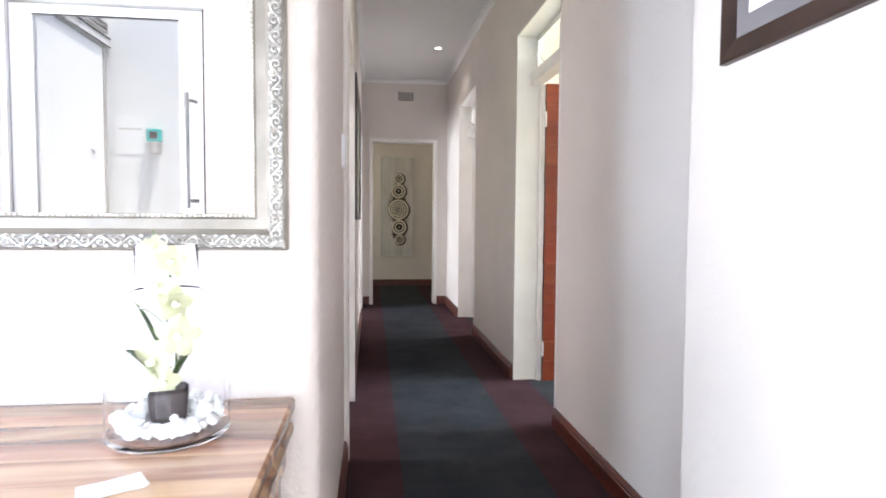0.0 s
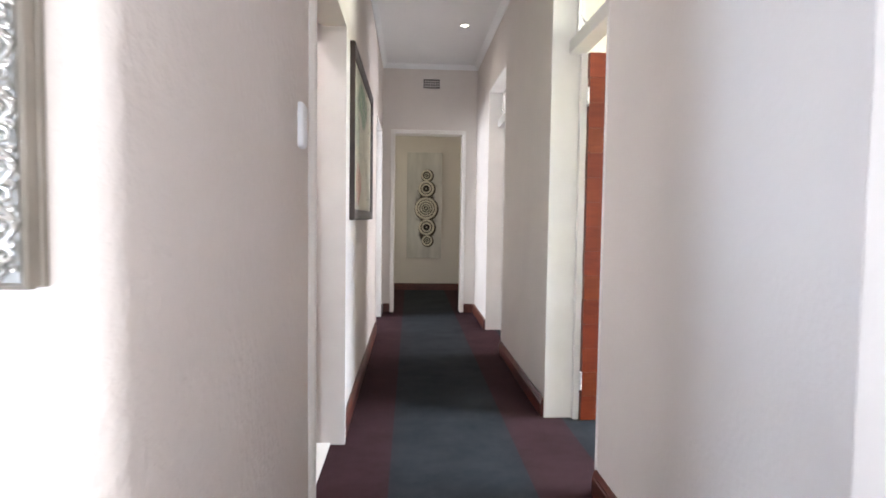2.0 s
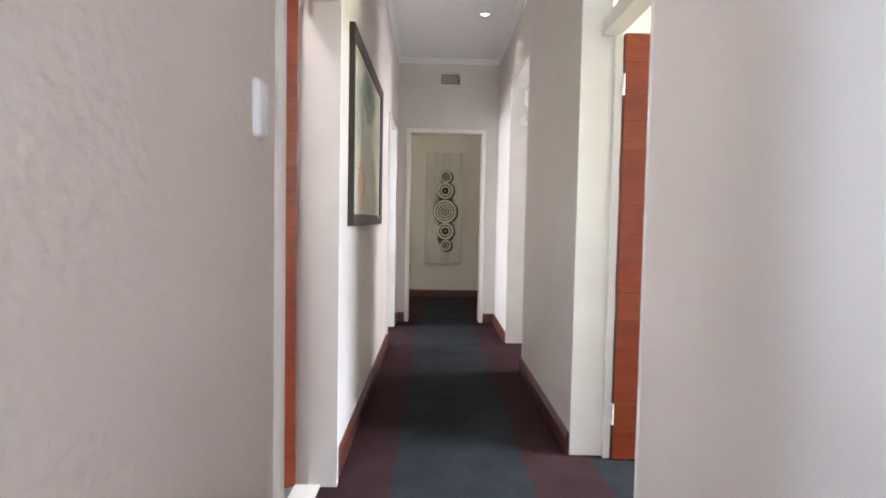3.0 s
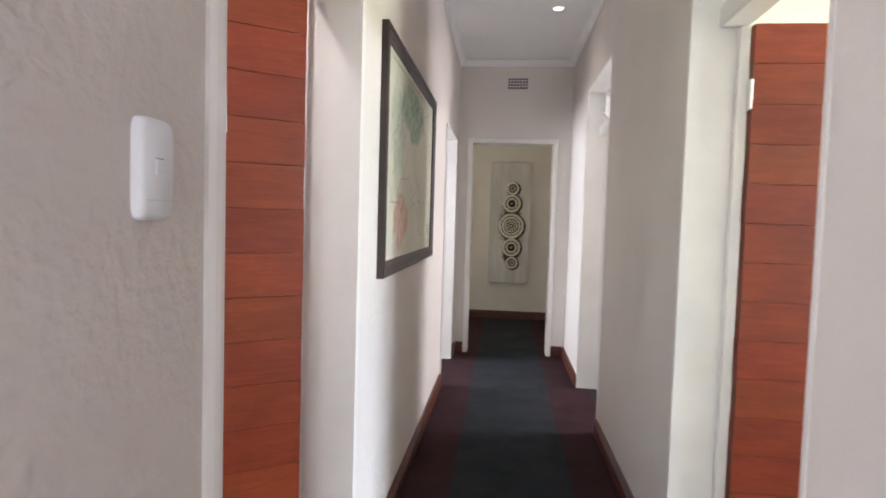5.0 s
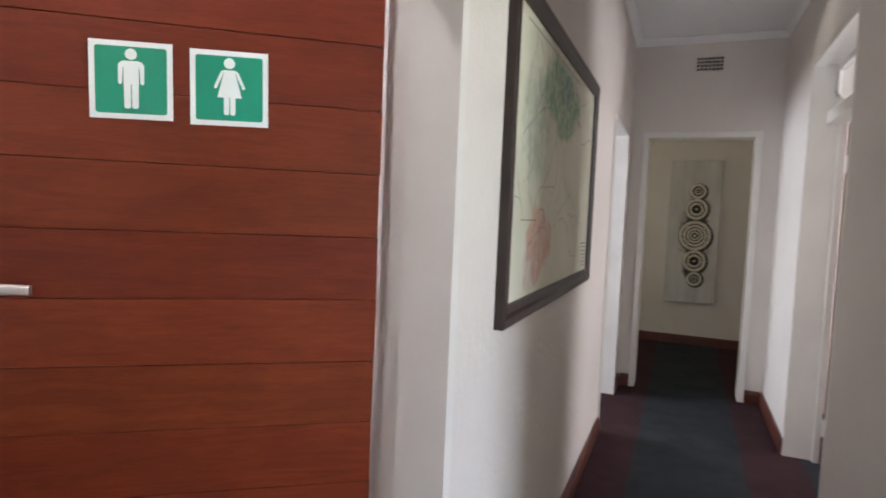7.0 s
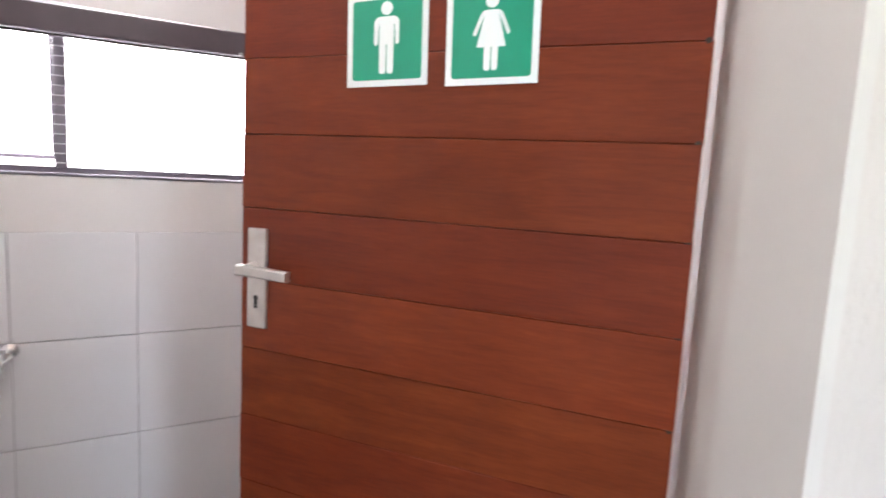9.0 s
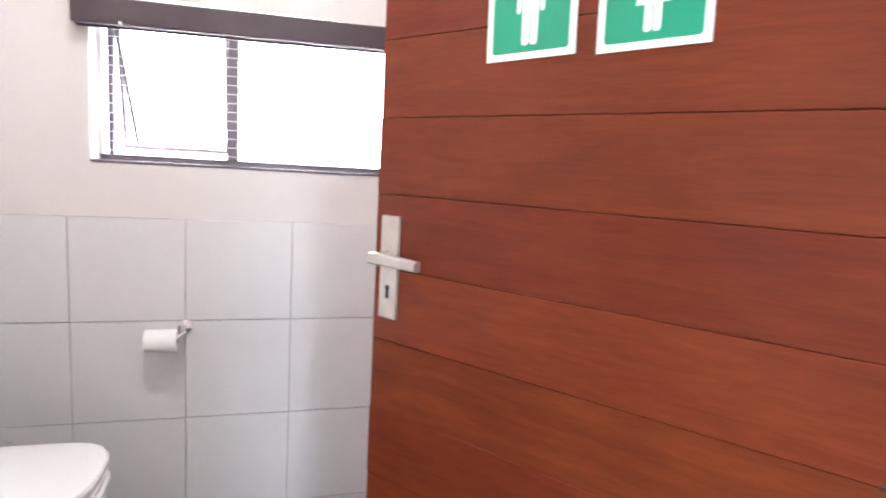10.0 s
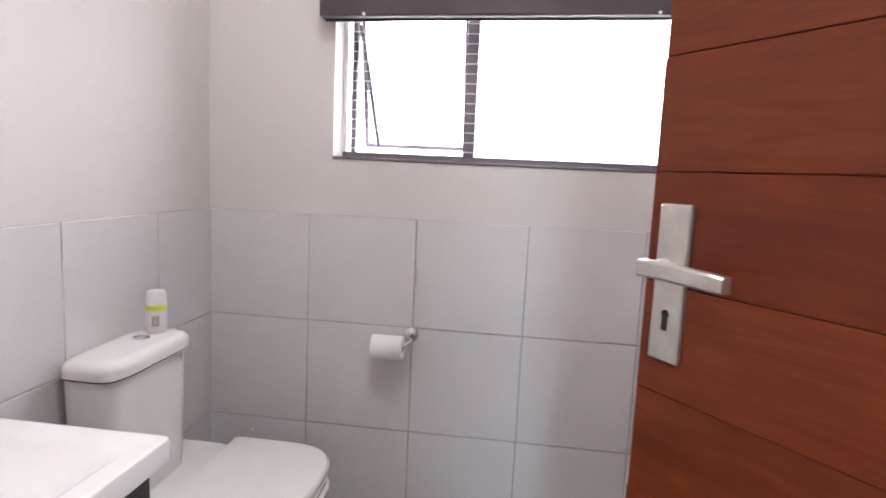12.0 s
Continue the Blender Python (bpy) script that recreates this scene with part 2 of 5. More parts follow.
def map_paper():
    """Printed survey map: cream sheet, green woodland and a pink township."""
    m, nodes, links, b = material("printed_map", (0.6, 0.58, 0.45), 0.55)
    tc = nodes.new("ShaderNodeTexCoord")

    def blob(cy, cz, ry, rz, wobble, lo, hi):
        mp = nodes.new("ShaderNodeMapping")
        mp.inputs["Scale"].default_value = (0, 1 / ry, 1 / rz)
        mp.inputs["Location"].default_value = (0, -cy / ry, -cz / rz)
        links.new(tc.outputs["Object"], mp.inputs[0])
        ln = nodes.new("ShaderNodeVectorMath")
        ln.operation = "LENGTH"
        links.new(mp.outputs[0], ln.inputs[0])
        w = add_noise(nodes, links, wobble, 6)
        ad = nodes.new("ShaderNodeMath")
        ad.operation = "ADD"
        links.new(ln.outputs["Value"], ad.inputs[0])
        links.new(w.outputs[0], ad.inputs[1])
        sc = nodes.new("ShaderNodeMath")
        sc.operation = "MULTIPLY"
        sc.inputs[1].default_value = 0.5
        links.new(ad.outputs[0], sc.inputs[0])
        return add_ramp(nodes, links, sc.outputs[0], [(lo, (1, 1, 1)), (hi, (0, 0, 0))])

    base = add_ramp(nodes, links, add_noise(nodes, links, 3.5, 5).outputs[0], [(0.3, (0.68, 0.66, 0.50)), (0.7, (0.78, 0.75, 0.61))])
    tone = base.outputs[0]
    for spot, colour, amount in (
        (blob(-0.05, 0.27, 0.42, 0.17, 9, 0.60, 0.70), (0.17, 0.36, 0.19), 0.95),
        (blob(-0.42, 0.12, 0.22, 0.22, 12, 0.58, 0.72), (0.30, 0.40, 0.30), 0.6),
        (blob(0.02, 0.30, 0.16, 0.09, 14, 0.50, 0.66), (0.12, 0.22, 0.20), 0.7),
        (blob(-0.33, -0.27, 0.22, 0.16, 10, 0.60, 0.66), (0.70, 0.33, 0.25), 0.85),
        (blob(-0.45, -0.36, 0.12, 0.10, 16, 0.55, 0.66), (0.60, 0.40, 0.36), 0.6),
    ):
        speck = add_ramp(nodes, links, add_noise(nodes, links, 26, 5, rough=0.7).outputs[0], [(0.36, (0.25, 0.25, 0.25)), (0.58, (1, 1, 1))])
        both = nodes.new("ShaderNodeMath")
        both.operation = "MULTIPLY"
        links.new(spot.outputs[0], both.inputs[0])
        links.new(speck.outputs[0], both.inputs[1])
        mul = nodes.new("ShaderNodeMath")
        mul.operation = "MULTIPLY"
        mul.inputs[1].default_value = amount
        links.new(both.outputs[0], mul.inputs[0])
        mix = nodes.new("ShaderNodeMix")
        mix.data_type = "RGBA"
        links.new(mul.outputs[0], mix.inputs["Factor"])
        links.new(tone, mix.inputs["A"])
        mix.inputs["B"].default_value = (*colour, 1)
        tone = mix.outputs["Result"]
    links.new(tone, b.inputs["Base Color"])
    b.inputs["Coat Weight"].default_value, b.inputs["Coat Roughness"].default_value = 0.25, 0.06
    return m


MAP_PAPER = map_paper()
INK = plain("map_ink", (0.16, 0.15, 0.14), (0.25, 0.23, 0.2), 0.7, 10.0)


# ---- mesh helpers ----
def box(bm, x0, x1, y0, y1, z0, z1, m=None):
    v = [bm.verts.new((x, y, z)) for z in (z0, z1) for y in (y0, y1) for x in (x0, x1)]
    for f in ((0, 2, 3, 1), (4, 5, 7, 6), (0, 1, 5, 4), (2, 6, 7, 3), (0, 4, 6, 2), (1, 3, 7, 5)):
        bm.faces.new([v[i] for i in f])
    if m is not None:
        bmesh.ops.transform(bm, matrix=m, verts=v)
    return v


def bevelled(x0, x1, y0, y1, z0, z1, r=0.004, seg=2):
    bm = bmesh.new()
    box(bm, x0, x1, y0, y1, z0, z1)
    bmesh.ops.bevel(bm, geom=bm.edges[:], offset=r, segments=seg, affect="EDGES", profile=0.5)
    return bm


def loft(bm, rings, cap=True):
    """Rings of points, each of the same length, skinned in order."""
    rows = [[bm.verts.new(p) for p in ring] for ring in rings]
    n = len(rows[0])
    for a, b in zip(rows, rows[1:]):
        for i in range(n):
            bm.faces.new((a[i], a[(i + 1) % n], b[(i + 1) % n], b[i]))
    if cap:
        bm.faces.new(rows[0][::-1])
        bm.faces.new(rows[-1])
    return rows


def oval(cx, cy, z, rx, ry, power=2.0, n=28):
    out = []
    for i in range(n):
        a = 2 * math.pi * i / n
        c, s = math.cos(a), math.sin(a)
        out.append((cx + rx * math.copysign(abs(c) ** (2 / power), c), cy + ry * math.copysign(abs(s) ** (2 / power), s), z))
    return out


def round_rect(hx, hy, r, z, n=7):
    """Ring of a rectangle with rounded corners."""
    pts = []
    for k, (sx, sy) in enumerate(((1, 1), (-1, 1), (-1, -1), (1, -1))):
        for i in range(n):
            a = radians(90 * k + 90 * i / (n - 1))
            pts.append((sx * (hx - r) + r * math.cos(a), sy * (hy - r) + r * math.sin(a), z))
    return pts


def lathe(bm, profile, n=28, m=None, ring=False):
    """Profile of (radius, z), turned about the z axis; ring: the profile closes on itself."""
    made = []
    rows = []
    for r, z in profile:
        row = [bm.verts.new((r * math.cos(2 * math.pi * i / n), r * math.sin(2 * math.pi * i / n), z)) for i in range(n)]
        rows.append(row)
        made += row
    for a, b in zip(rows, rows[1:]):
        for i in range(n):
            bm.faces.new((a[i], a[(i + 1) % n], b[(i + 1) % n], b[i]))
    if ring:
        for i in range(n):
            bm.faces.new((rows[-1][i], rows[-1][(i + 1) % n], rows[0][(i + 1) % n], rows[0][i]))
    else:
        bm.faces.new(rows[0][::-1])
        bm.faces.new(rows[-1])
    if m is not None:
        bmesh.ops.transform(bm, matrix=m, verts=made)


def tube(bm, points, radius, n=6, taper=None):
    pts = [Vector(p) for p in points]
    rings = []
    for i, p in enumerate(pts):
        d = (pts[min(i + 1, len(pts) - 1)] - pts[max(i - 1, 0)]).normalized()
        side = d.cross(Vector((0.13, 0.37, 0.92)))
        side = side.normalized() if side.length > 1e-4 else d.orthogonal().normalized()
        up = d.cross(side)
        r = radius * (taper(i / (len(pts) - 1)) if taper else 1)
        rings.append([p + r * (math.cos(2 * math.pi * k / n) * side + math.sin(2 * math.pi * k / n) * up) for k in range(n)])
    loft(bm, rings)


def mesh_of(name, bm, mat, smooth=False):
    bmesh.ops.recalc_face_normals(bm, faces=bm.faces[:])
    me = bpy.data.meshes.new(name)
    bm.to_mesh(me)
    bm.free()
    me.materials.append(mat)
    if smooth:
        for p in me.polygons:
            p.use_smooth = True
        me.set_sharp_from_angle(angle=radians(40))
    return me


def part(name, bm, mat, parent=None, label="", smooth=False, m=None):
    ob = new(name, mesh_of(name, bm, mat, smooth))
    if parent is not None:
        ob.parent = parent
    if m is not None:
        ob.matrix_basis = m
    return tagged(ob, label)


def thing(name, label, category, m=None, group=""):
    ob = new(name)
    ob.empty_display_size = 0.1
    if m is not None:
        ob.matrix_basis = m
    return tagged(ob, label, category, group)


def structure(name, bm, mat, label, category, smooth=False):
    return tagged(part(name, bm, mat, None, label, smooth), category=category, kind="structure")


def wall_pieces(bm, axis, p0, p1, a0, a1, z0, z1, openings=()):
    """A wall between the planes p0 and p1 across axis, from a0 to a1, with openings (from, to, sill, head)."""
    def put(s, e, b, t):
        if e - s > 1e-4 and t - b > 1e-4:
            box(bm, p0, p1, s, e, b, t) if axis == "x" else box(bm, s, e, p0, p1, b, t)
    at = a0
    for s, e, sill, head in sorted(openings):
        put(at, s, z0, z1)
        put(s, e, z0, sill)
        put(s, e, head, z1)
        at = e
    put(at, a1, z0, z1)


# ---- the large structure ----
H = 2.95
LEFT, RIGHT, END = -0.02, 1.104, 7.852
BATH_X, BATH_Y = -1.898, 2.083

bm = bmesh.new()
wall_pieces(bm, "x", -0.175, LEFT, 1.72, END, 0, H, [(2.845, 3.785, 0, 2.10), (6.60, 7.53, 0, 2.13)])
structure("wall_corridor_west", bm, ROUGH_PLASTER, "pale beige rough-plastered corridor wall with two doorways", "wall")
bm = bmesh.new()
wall_pieces(bm, "x", RIGHT, 1.285, 1.68, END, 0, H, [(3.19, 4.14, 0, 2.40), (5.72, 6.775, 0, 2.425)])
structure("wall_corridor_east", bm, PLASTER, "pale beige plastered corridor wall with two doorways", "wall")
bm = bmesh.new()
wall_pieces(bm, "y", END, 8.02, -3.4, 4.4, 0, H, [(0.078, 0.973, 0, 2.183)])
structure("wall_corridor_end", bm, PLASTER, "pale beige corridor end wall with doorway and air vent", "wall")

# mirror wall, with a rounded corner into the corridor
bm = bmesh.new()
box(bm, -3.4, LEFT, 1.555, 1.72, 0, H)
edge = [e for e in bm.edges if all(abs(v.co.x - LEFT) < 1e-5 and abs(v.co.y - 1.555) < 1e-5 for v in e.verts)]
bmesh.ops.bevel(bm, geom=edge, offset=0.045, segments=6, affect="EDGES", profile=0.5)
structure("wall_mirror", bm, ROUGH_PLASTER, "white rough-plastered wall behind the console table", "wall", True)
bm = bmesh.new()
box(bm, 0.965, 1.285, -0.36, 1.68, 0, H)
edge = [e for e in bm.edges if all(abs(v.co.x - 0.965) < 1e-5 and abs(v.co.y - 1.68) < 1e-5 for v in e.verts)]
bmesh.ops.bevel(bm, geom=edge, offset=0.02, segments=5, affect="EDGES", profile=0.5)
structure("wall_picture", bm, PLASTER, "white plastered reception wall with a framed picture", "wall", True)
bm = bmesh.new()
# the opening from -0.48 to 0.50 is added, unseen, to let the entrance fill in
wall_pieces(bm, "y", -0.54, -0.36, -3.4, 1.285, 0, H, [(-3.10, -2.16, 0.1, 2.0), (-1.84, -0.785, 0, 2.3), (-0.48, 0.50, 0, 2.25)])
structure("wall_entrance", bm, PLASTER, "white plastered entrance wall with a glass door", "wall")
bm = bmesh.new()
wall_pieces(bm, "x", -3.4, -3.22, -0.36, 1.555, 0, H, [(-0.2, 1.4, 0.05, 1.9)])
structure("wall_reception_west", bm, PLASTER, "white plastered reception side wall with window opening", "wall")

# washroom shell
WIN_Y0, WIN_Y1, WIN_Z0, WIN_Z1 = 2.507, 3.70, 1.401, 1.930
bm = bmesh.new()
wall_pieces(bm, "x", -2.09, BATH_X, 1.72, 4.25, 0, H, [(WIN_Y0, WIN_Y1, WIN_Z0, WIN_Z1)])
structure("wall_washroom_window", bm, MUSLIN, "cream painted washroom wall with a high window", "wall")
bm = bmesh.new()
wall_pieces(bm, "y", 1.93, BATH_Y, BATH_X, -0.175, 0, H)
structure("wall_washroom_south", bm, MUSLIN, "cream painted washroom wall behind the toilet", "wall")
bm = bmesh.new()
wall_pieces(bm, "y", 4.10, 4.25, BATH_X, -0.175, 0, H)
structure("wall_washroom_north", bm, MUSLIN, "cream painted washroom wall behind the door", "wall")

# rooms off the corridor, closed all round
bm = bmesh.new()
wall_pieces(bm, "x", 4.2, 4.4, 1.5, END, 0, H, [(2.20, 4.00, 0.95, 2.25), (5.7, 7.1, 0.95, 2.25)])
wall_pieces(bm, "y", 1.5, 1.68, 1.285, 4.2, 0, H)
wall_pieces(bm, "y", 5.2, 5.36, 1.285, 4.2, 0, H)
structure("wall_office_rooms", bm, PLASTER, "pale plastered walls of the side offices", "wall")
bm = bmesh.new()
wall_pieces(bm, "x", -3.4, -3.22, 4.25, END, 0, H, [(5.85, 7.35, 0.95, 2.25)])
wall_pieces(bm, "y", 4.25, 4.42, -3.22, -0.175, 0, H)
structure("wall_study_room", bm, PLASTER, "pale plastered walls of a side room", "wall")
bm = bmesh.new()
wall_pieces(bm, "y", 10.03, 10.2, -2.3, 1.4, 0, H)
wall_pieces(bm, "x", 1.2, 1.4, 8.02, 10.03, 0, H)
wall_pieces(bm, "x", -2.3, -2.12, 8.02, 10.03, 0, H, [(8.4, 9.6, 0.95, 2.25)])
structure("wall_lobby", bm, PLASTER, "olive-beige plastered lobby walls beyond the corridor", "wall")

bm = bmesh.new()
box(bm, -3.4, 4.4, -0.54, 10.2, H, H + 0.15)
structure("ceiling", bm, CEIL, "flat white painted plasterboard ceiling", "ceiling")

# ground outside and floor inside
bm = bmesh.new()
box(bm, -400, 400, -400, 400, -0.16, -0.12)
structure("ground", bm, PAVING, "pale paving around the building", "ground")
bm = bmesh.new()
box(bm, -3.4, 4.4, -0.54, 10.2, -0.12, -0.012)
structure("floor", bm, GROUT, "concrete floor slab under the carpet", "floor")
RUN0, RUN1 = 0.24, 0.86
carpets = (("carpet_border_west", RED_CARPET, (-0.034, RUN0, 1.45, 10.03)), ("carpet_border_east", RED_CARPET, (RUN1, 1.2, 1.45, 10.03)), ("carpet_runner", BLUE_CARPET, (RUN0, RUN1, 1.45, 10.03)),
           ("carpet_office", BLUE_CARPET, (1.2, 4.2, 1.68, END)), ("carpet_reception", RED_CARPET, (-3.22, 1.2, -0.36, 1.45)), ("carpet_study", RED_CARPET, (-3.22, -0.034, 4.42, END)), ("carpet_lobby", RED_CARPET, (-2.12, -0.034, 8.02, 10.03)))
for name, mat, (x0, x1, y0, y1) in carpets:
    bm = bmesh.new()
    box(bm, x0, x1, y0, y1, -0.012, 0.0)
    if name == "carpet_border_west":
        box(bm, -0.072, -0.034, 2.873, 3.745, -0.012, 0.0)
    structure(name, bm, mat, "short-pile blue-grey carpet" if mat is BLUE_CARPET else "short-pile dark maroon carpet", "carpet")
bm = bmesh.new()
box(bm, BATH_X, -0.175, BATH_Y, 4.10, -0.012, 0.004)
box(bm, -0.175, -0.072, 2.873, 3.745, -0.012, 0.004)
structure("floor_washroom", bm, FLOOR_TILE, "dark grey tiled washroom floor", "floor")


# cornice: cove moulding along the corridor
def cornice(bm, a, b, inward, start=0, stop=0):
    a, b, inward = Vector(a), Vector(b), Vector(inward)
    prof = [(0.0, -0.050), (0.006, -0.050), (0.009, -0.042), (0.019, -0.024), (0.036, -0.011), (0.047, -0.007), (0.047, 0.0), (0.0, 0.0)]
    run = (b - a).normalized()
    loft(bm, [[end + inward * u + run * (u * mitre) + Vector((0, 0, H - 0.001 + w)) for u, w in prof] for end, mitre in ((a, start), (b, stop))])


bm = bmesh.new()
cornice(bm, (LEFT, 1.56, 0), (LEFT, END, 0), (1, 0, 0), 0, -1)
cornice(bm, (RIGHT, 1.68, 0), (RIGHT, END, 0), (-1, 0, 0), 0, -1)
cornice(bm, (LEFT, END, 0), (RIGHT, END, 0), (0, -1, 0), 1, -1)
structure("trim_cornice", bm, CEIL, "white plaster cove cornice along the corridor ceiling", "cornice", True)


# skirting boards
def skirting(name, x0, y0, x1, y1, nx, ny):
    bm = bmesh.new()
    prof = [(0.001, 0.0), (0.02, 0.0), (0.02, 0.075), (0.016, 0.08), (0.016, 0.09), (0.008, 0.105), (0.001, 0.105)]
    loft(bm, [[(x + nx * u, y + ny * u, w) for u, w in prof] for x, y in ((x0, y0), (x1, y1))])
    structure(name, bm, SKIRT_WOOD, "varnished red-brown timber skirting board", "skirting")


skirting("baseboard_1", LEFT, 1.61, LEFT, 2.83, 1, 0)
skirting("baseboard_2", LEFT, 3.80, LEFT, 6.58, 1, 0)
skirting("baseboard_3", LEFT, 7.55, LEFT, END - 0.02, 1, 0)
skirting("baseboard_4", RIGHT, 1.70, RIGHT, 3.19, -1, 0)
skirting("baseboard_5", RIGHT, 4.14, RIGHT, 5.72, -1, 0)
skirting("baseboard_6", RIGHT, 6.775, RIGHT, END, -1, 0)
skirting("baseboard_7", LEFT + 0.02, END, 0.078, END, 0, -1)
skirting("baseboard_8", 0.973, END, RIGHT - 0.02, END, 0, -1)
skirting("baseboard_9", -2.12, 10.03, 1.2, 10.03, 0, -1)
skirting("baseboard_10", 0.965, -0.36, 0.965, 1.66, -1, 0)


# ---- doors and frames ----
def jamb_profile(bm, y_face, y_back, x_front, x_stop, x_back, rebate, z0, z1):
    """Rebated jamb: the stop stands proud of the rebate in which the leaf closes."""
    step = rebate if y_face > y_back else -rebate
    pts = [(x_front, y_back), (x_front, y_face), (x_stop, y_face), (x_stop, y_face - step), (x_back, y_face - step), (x_back, y_back)]
    loft(bm, [[(x, y, z) for x, y in pts] for z in (z0, z1)])


# washroom door frame, leaf swings in
door_1 = tagged(thing("door_1", "beige-painted rebated steel frame of the washroom doorway", "door frame"), kind="structure")
bm = bmesh.new()
nose = [(LEFT, 2.845), (LEFT, 2.8385), (-0.012, 2.8385), (-0.003, 2.846), (0.002, 2.855), (0.004, 2.863), (0.001, 2.869), (-0.006, 2.872), (-0.115, 2.872), (-0.115, 2.8855), (-0.178, 2.8855), (-0.178, 2.845)]
loft(bm, [[(x, y, z) for x, y in nose] for z in (0, 2.10)])
part("jamb", bm, FRAME_PAINT, door_1)
bm = bmesh.new()
jamb_profile(bm, 3.746, 3.785, 0.004, -0.115, -0.178, 0.02, 0, 2.10)
part("jamb", bm, FRAME_PAINT, door_1)
bm = bmesh.new()
box(bm, -0.115, 0.0035, 2.872, 3.746, 2.055, 2.10)
box(bm, -0.1775, -0.115, 2.8865, 3.766, 2.07, 2.10)
part("head", bm, FRAME_PAINT, door_1)
bm = bmesh.new()
box(bm, -0.176, -0.066, 2.8725, 3.7455, 0.0045, 0.010)
part("threshold", bm, GLOSS, door_1, "pale worn threshold strip")
bm = bmesh.new()
box(bm, -0.172, -0.122, 2.8845, 2.887, 1.15, 1.318)
strike = part("strike_plate", bm, GLOSS, door_1, "white-painted strike plate")
bm = bmesh.new()
box(bm, -0.160, -0.150, 2.8865, 2.8877, 1.281, 1.306)
part("latch_hole", bm, BLACK, strike)
bm = bmesh.new()
box(bm, -0.1775, -0.160, 2.8865, 2.8881, 1.264, 1.316)
part("latch_guard", bm, CHROME, strike, "scratched chrome edge")
bm = bmesh.new()
box(bm, -0.160, -0.153, 2.8865, 2.8877, 1.190, 1.236)
part("bolt_hole", bm, BLACK, strike)
bm = bmesh.new()
box(bm, -0.1615, -0.1595, 2.8865, 2.8876, 1.236, 1.281)
box(bm, -0.166, -0.1615, 2.8865, 2.8876, 1.236, 1.243)
part("worn_edge", bm, UMBER, strike, "dark worn scratch")
bm = bmesh.new()
tube(bm, [(-0.172, 2.8855, 1.3195), (-0.176, 2.8865, 1.3195), (-0.180, 2.8885, 1.3195)], 0.0018, 8)
part("strike_lip", bm, GLOSS, strike)

PLANK = 0.137


def plank_mesh(width, thick):
    bm = bmesh.new()
    g = 0.0013
    prof = [(0, g), (0.003, 0.0), (thick - 0.003, 0.0), (thick, g), (thick, PLANK - g), (thick - 0.003, PLANK), (0.003, PLANK), (0, PLANK - g)]
    loft(bm, [[(x, -u, w) for u, w in prof] for x in (0.002, width - 0.002)])
    me = mesh_of("plank", bm, DOOR_WOOD)
    return me


def lever_set(parent, side, w):
    """Plate and lever on one face of the leaf; w is the distance from the latch edge. side: +1 the face at y=0, -1 the back."""
    y = 0.0 if side > 0 else -0.042
    d = 1 if side > 0 else -1
    bm = bevelled(w - 0.022, w + 0.022, min(y, y + d * 0.009), max(y, y + d * 0.009), 1.146, 1.338, 0.003)
    plate = part("handle_plate", bm, STEEL, parent, "brushed steel handle plate")
    bm = bmesh.new()
    lathe(bm, [(0.0125, 0), (0.0125, 0.006), (0.0095, 0.008), (0.0095, 0.036)], 20, pose(w - 0.004, y + d * 0.009, 1.262, -90 * d, 0, 0))
    part("spindle", bm, STEEL, plate, smooth=True)
    bm = bmesh.new()
    y0 = y + d * 0.043
    sec = [(-0.0075, -0.011), (0.0045, -0.011), (0.0075, -0.008), (0.0075, 0.008), (0.0045, 0.011), (-0.0075, 0.011)]
    loft(bm, [[(x, y0 + d * u + off, 1.262 + v * k + dz) for u, v in sec] for x, off, k, dz in ((w - 0.014, 0, 0.9, 0.0), (w + 0.02, 0, 0.9, 0), (w + 0.085, d * 0.004, 0.85, -0.001), (w + 0.100, d * 0.002, 0.8, -0.002))])
    part("lever", bm, STEEL, plate)
    bm = bmesh.new()
    box(bm, w - 0.004, w + 0.004, min(y + d * 0.0085, y + d * 0.0096), max(y + d * 0.0085, y + d * 0.0096), 1.185, 1.204)
    lathe(bm, [(0.0055, 0), (0.0055, 0.001)], 14, pose(w, y + d * 0.0086, 1.205, -90 * d, 0, 0))
    part("keyhole", bm, BLACK, plate)


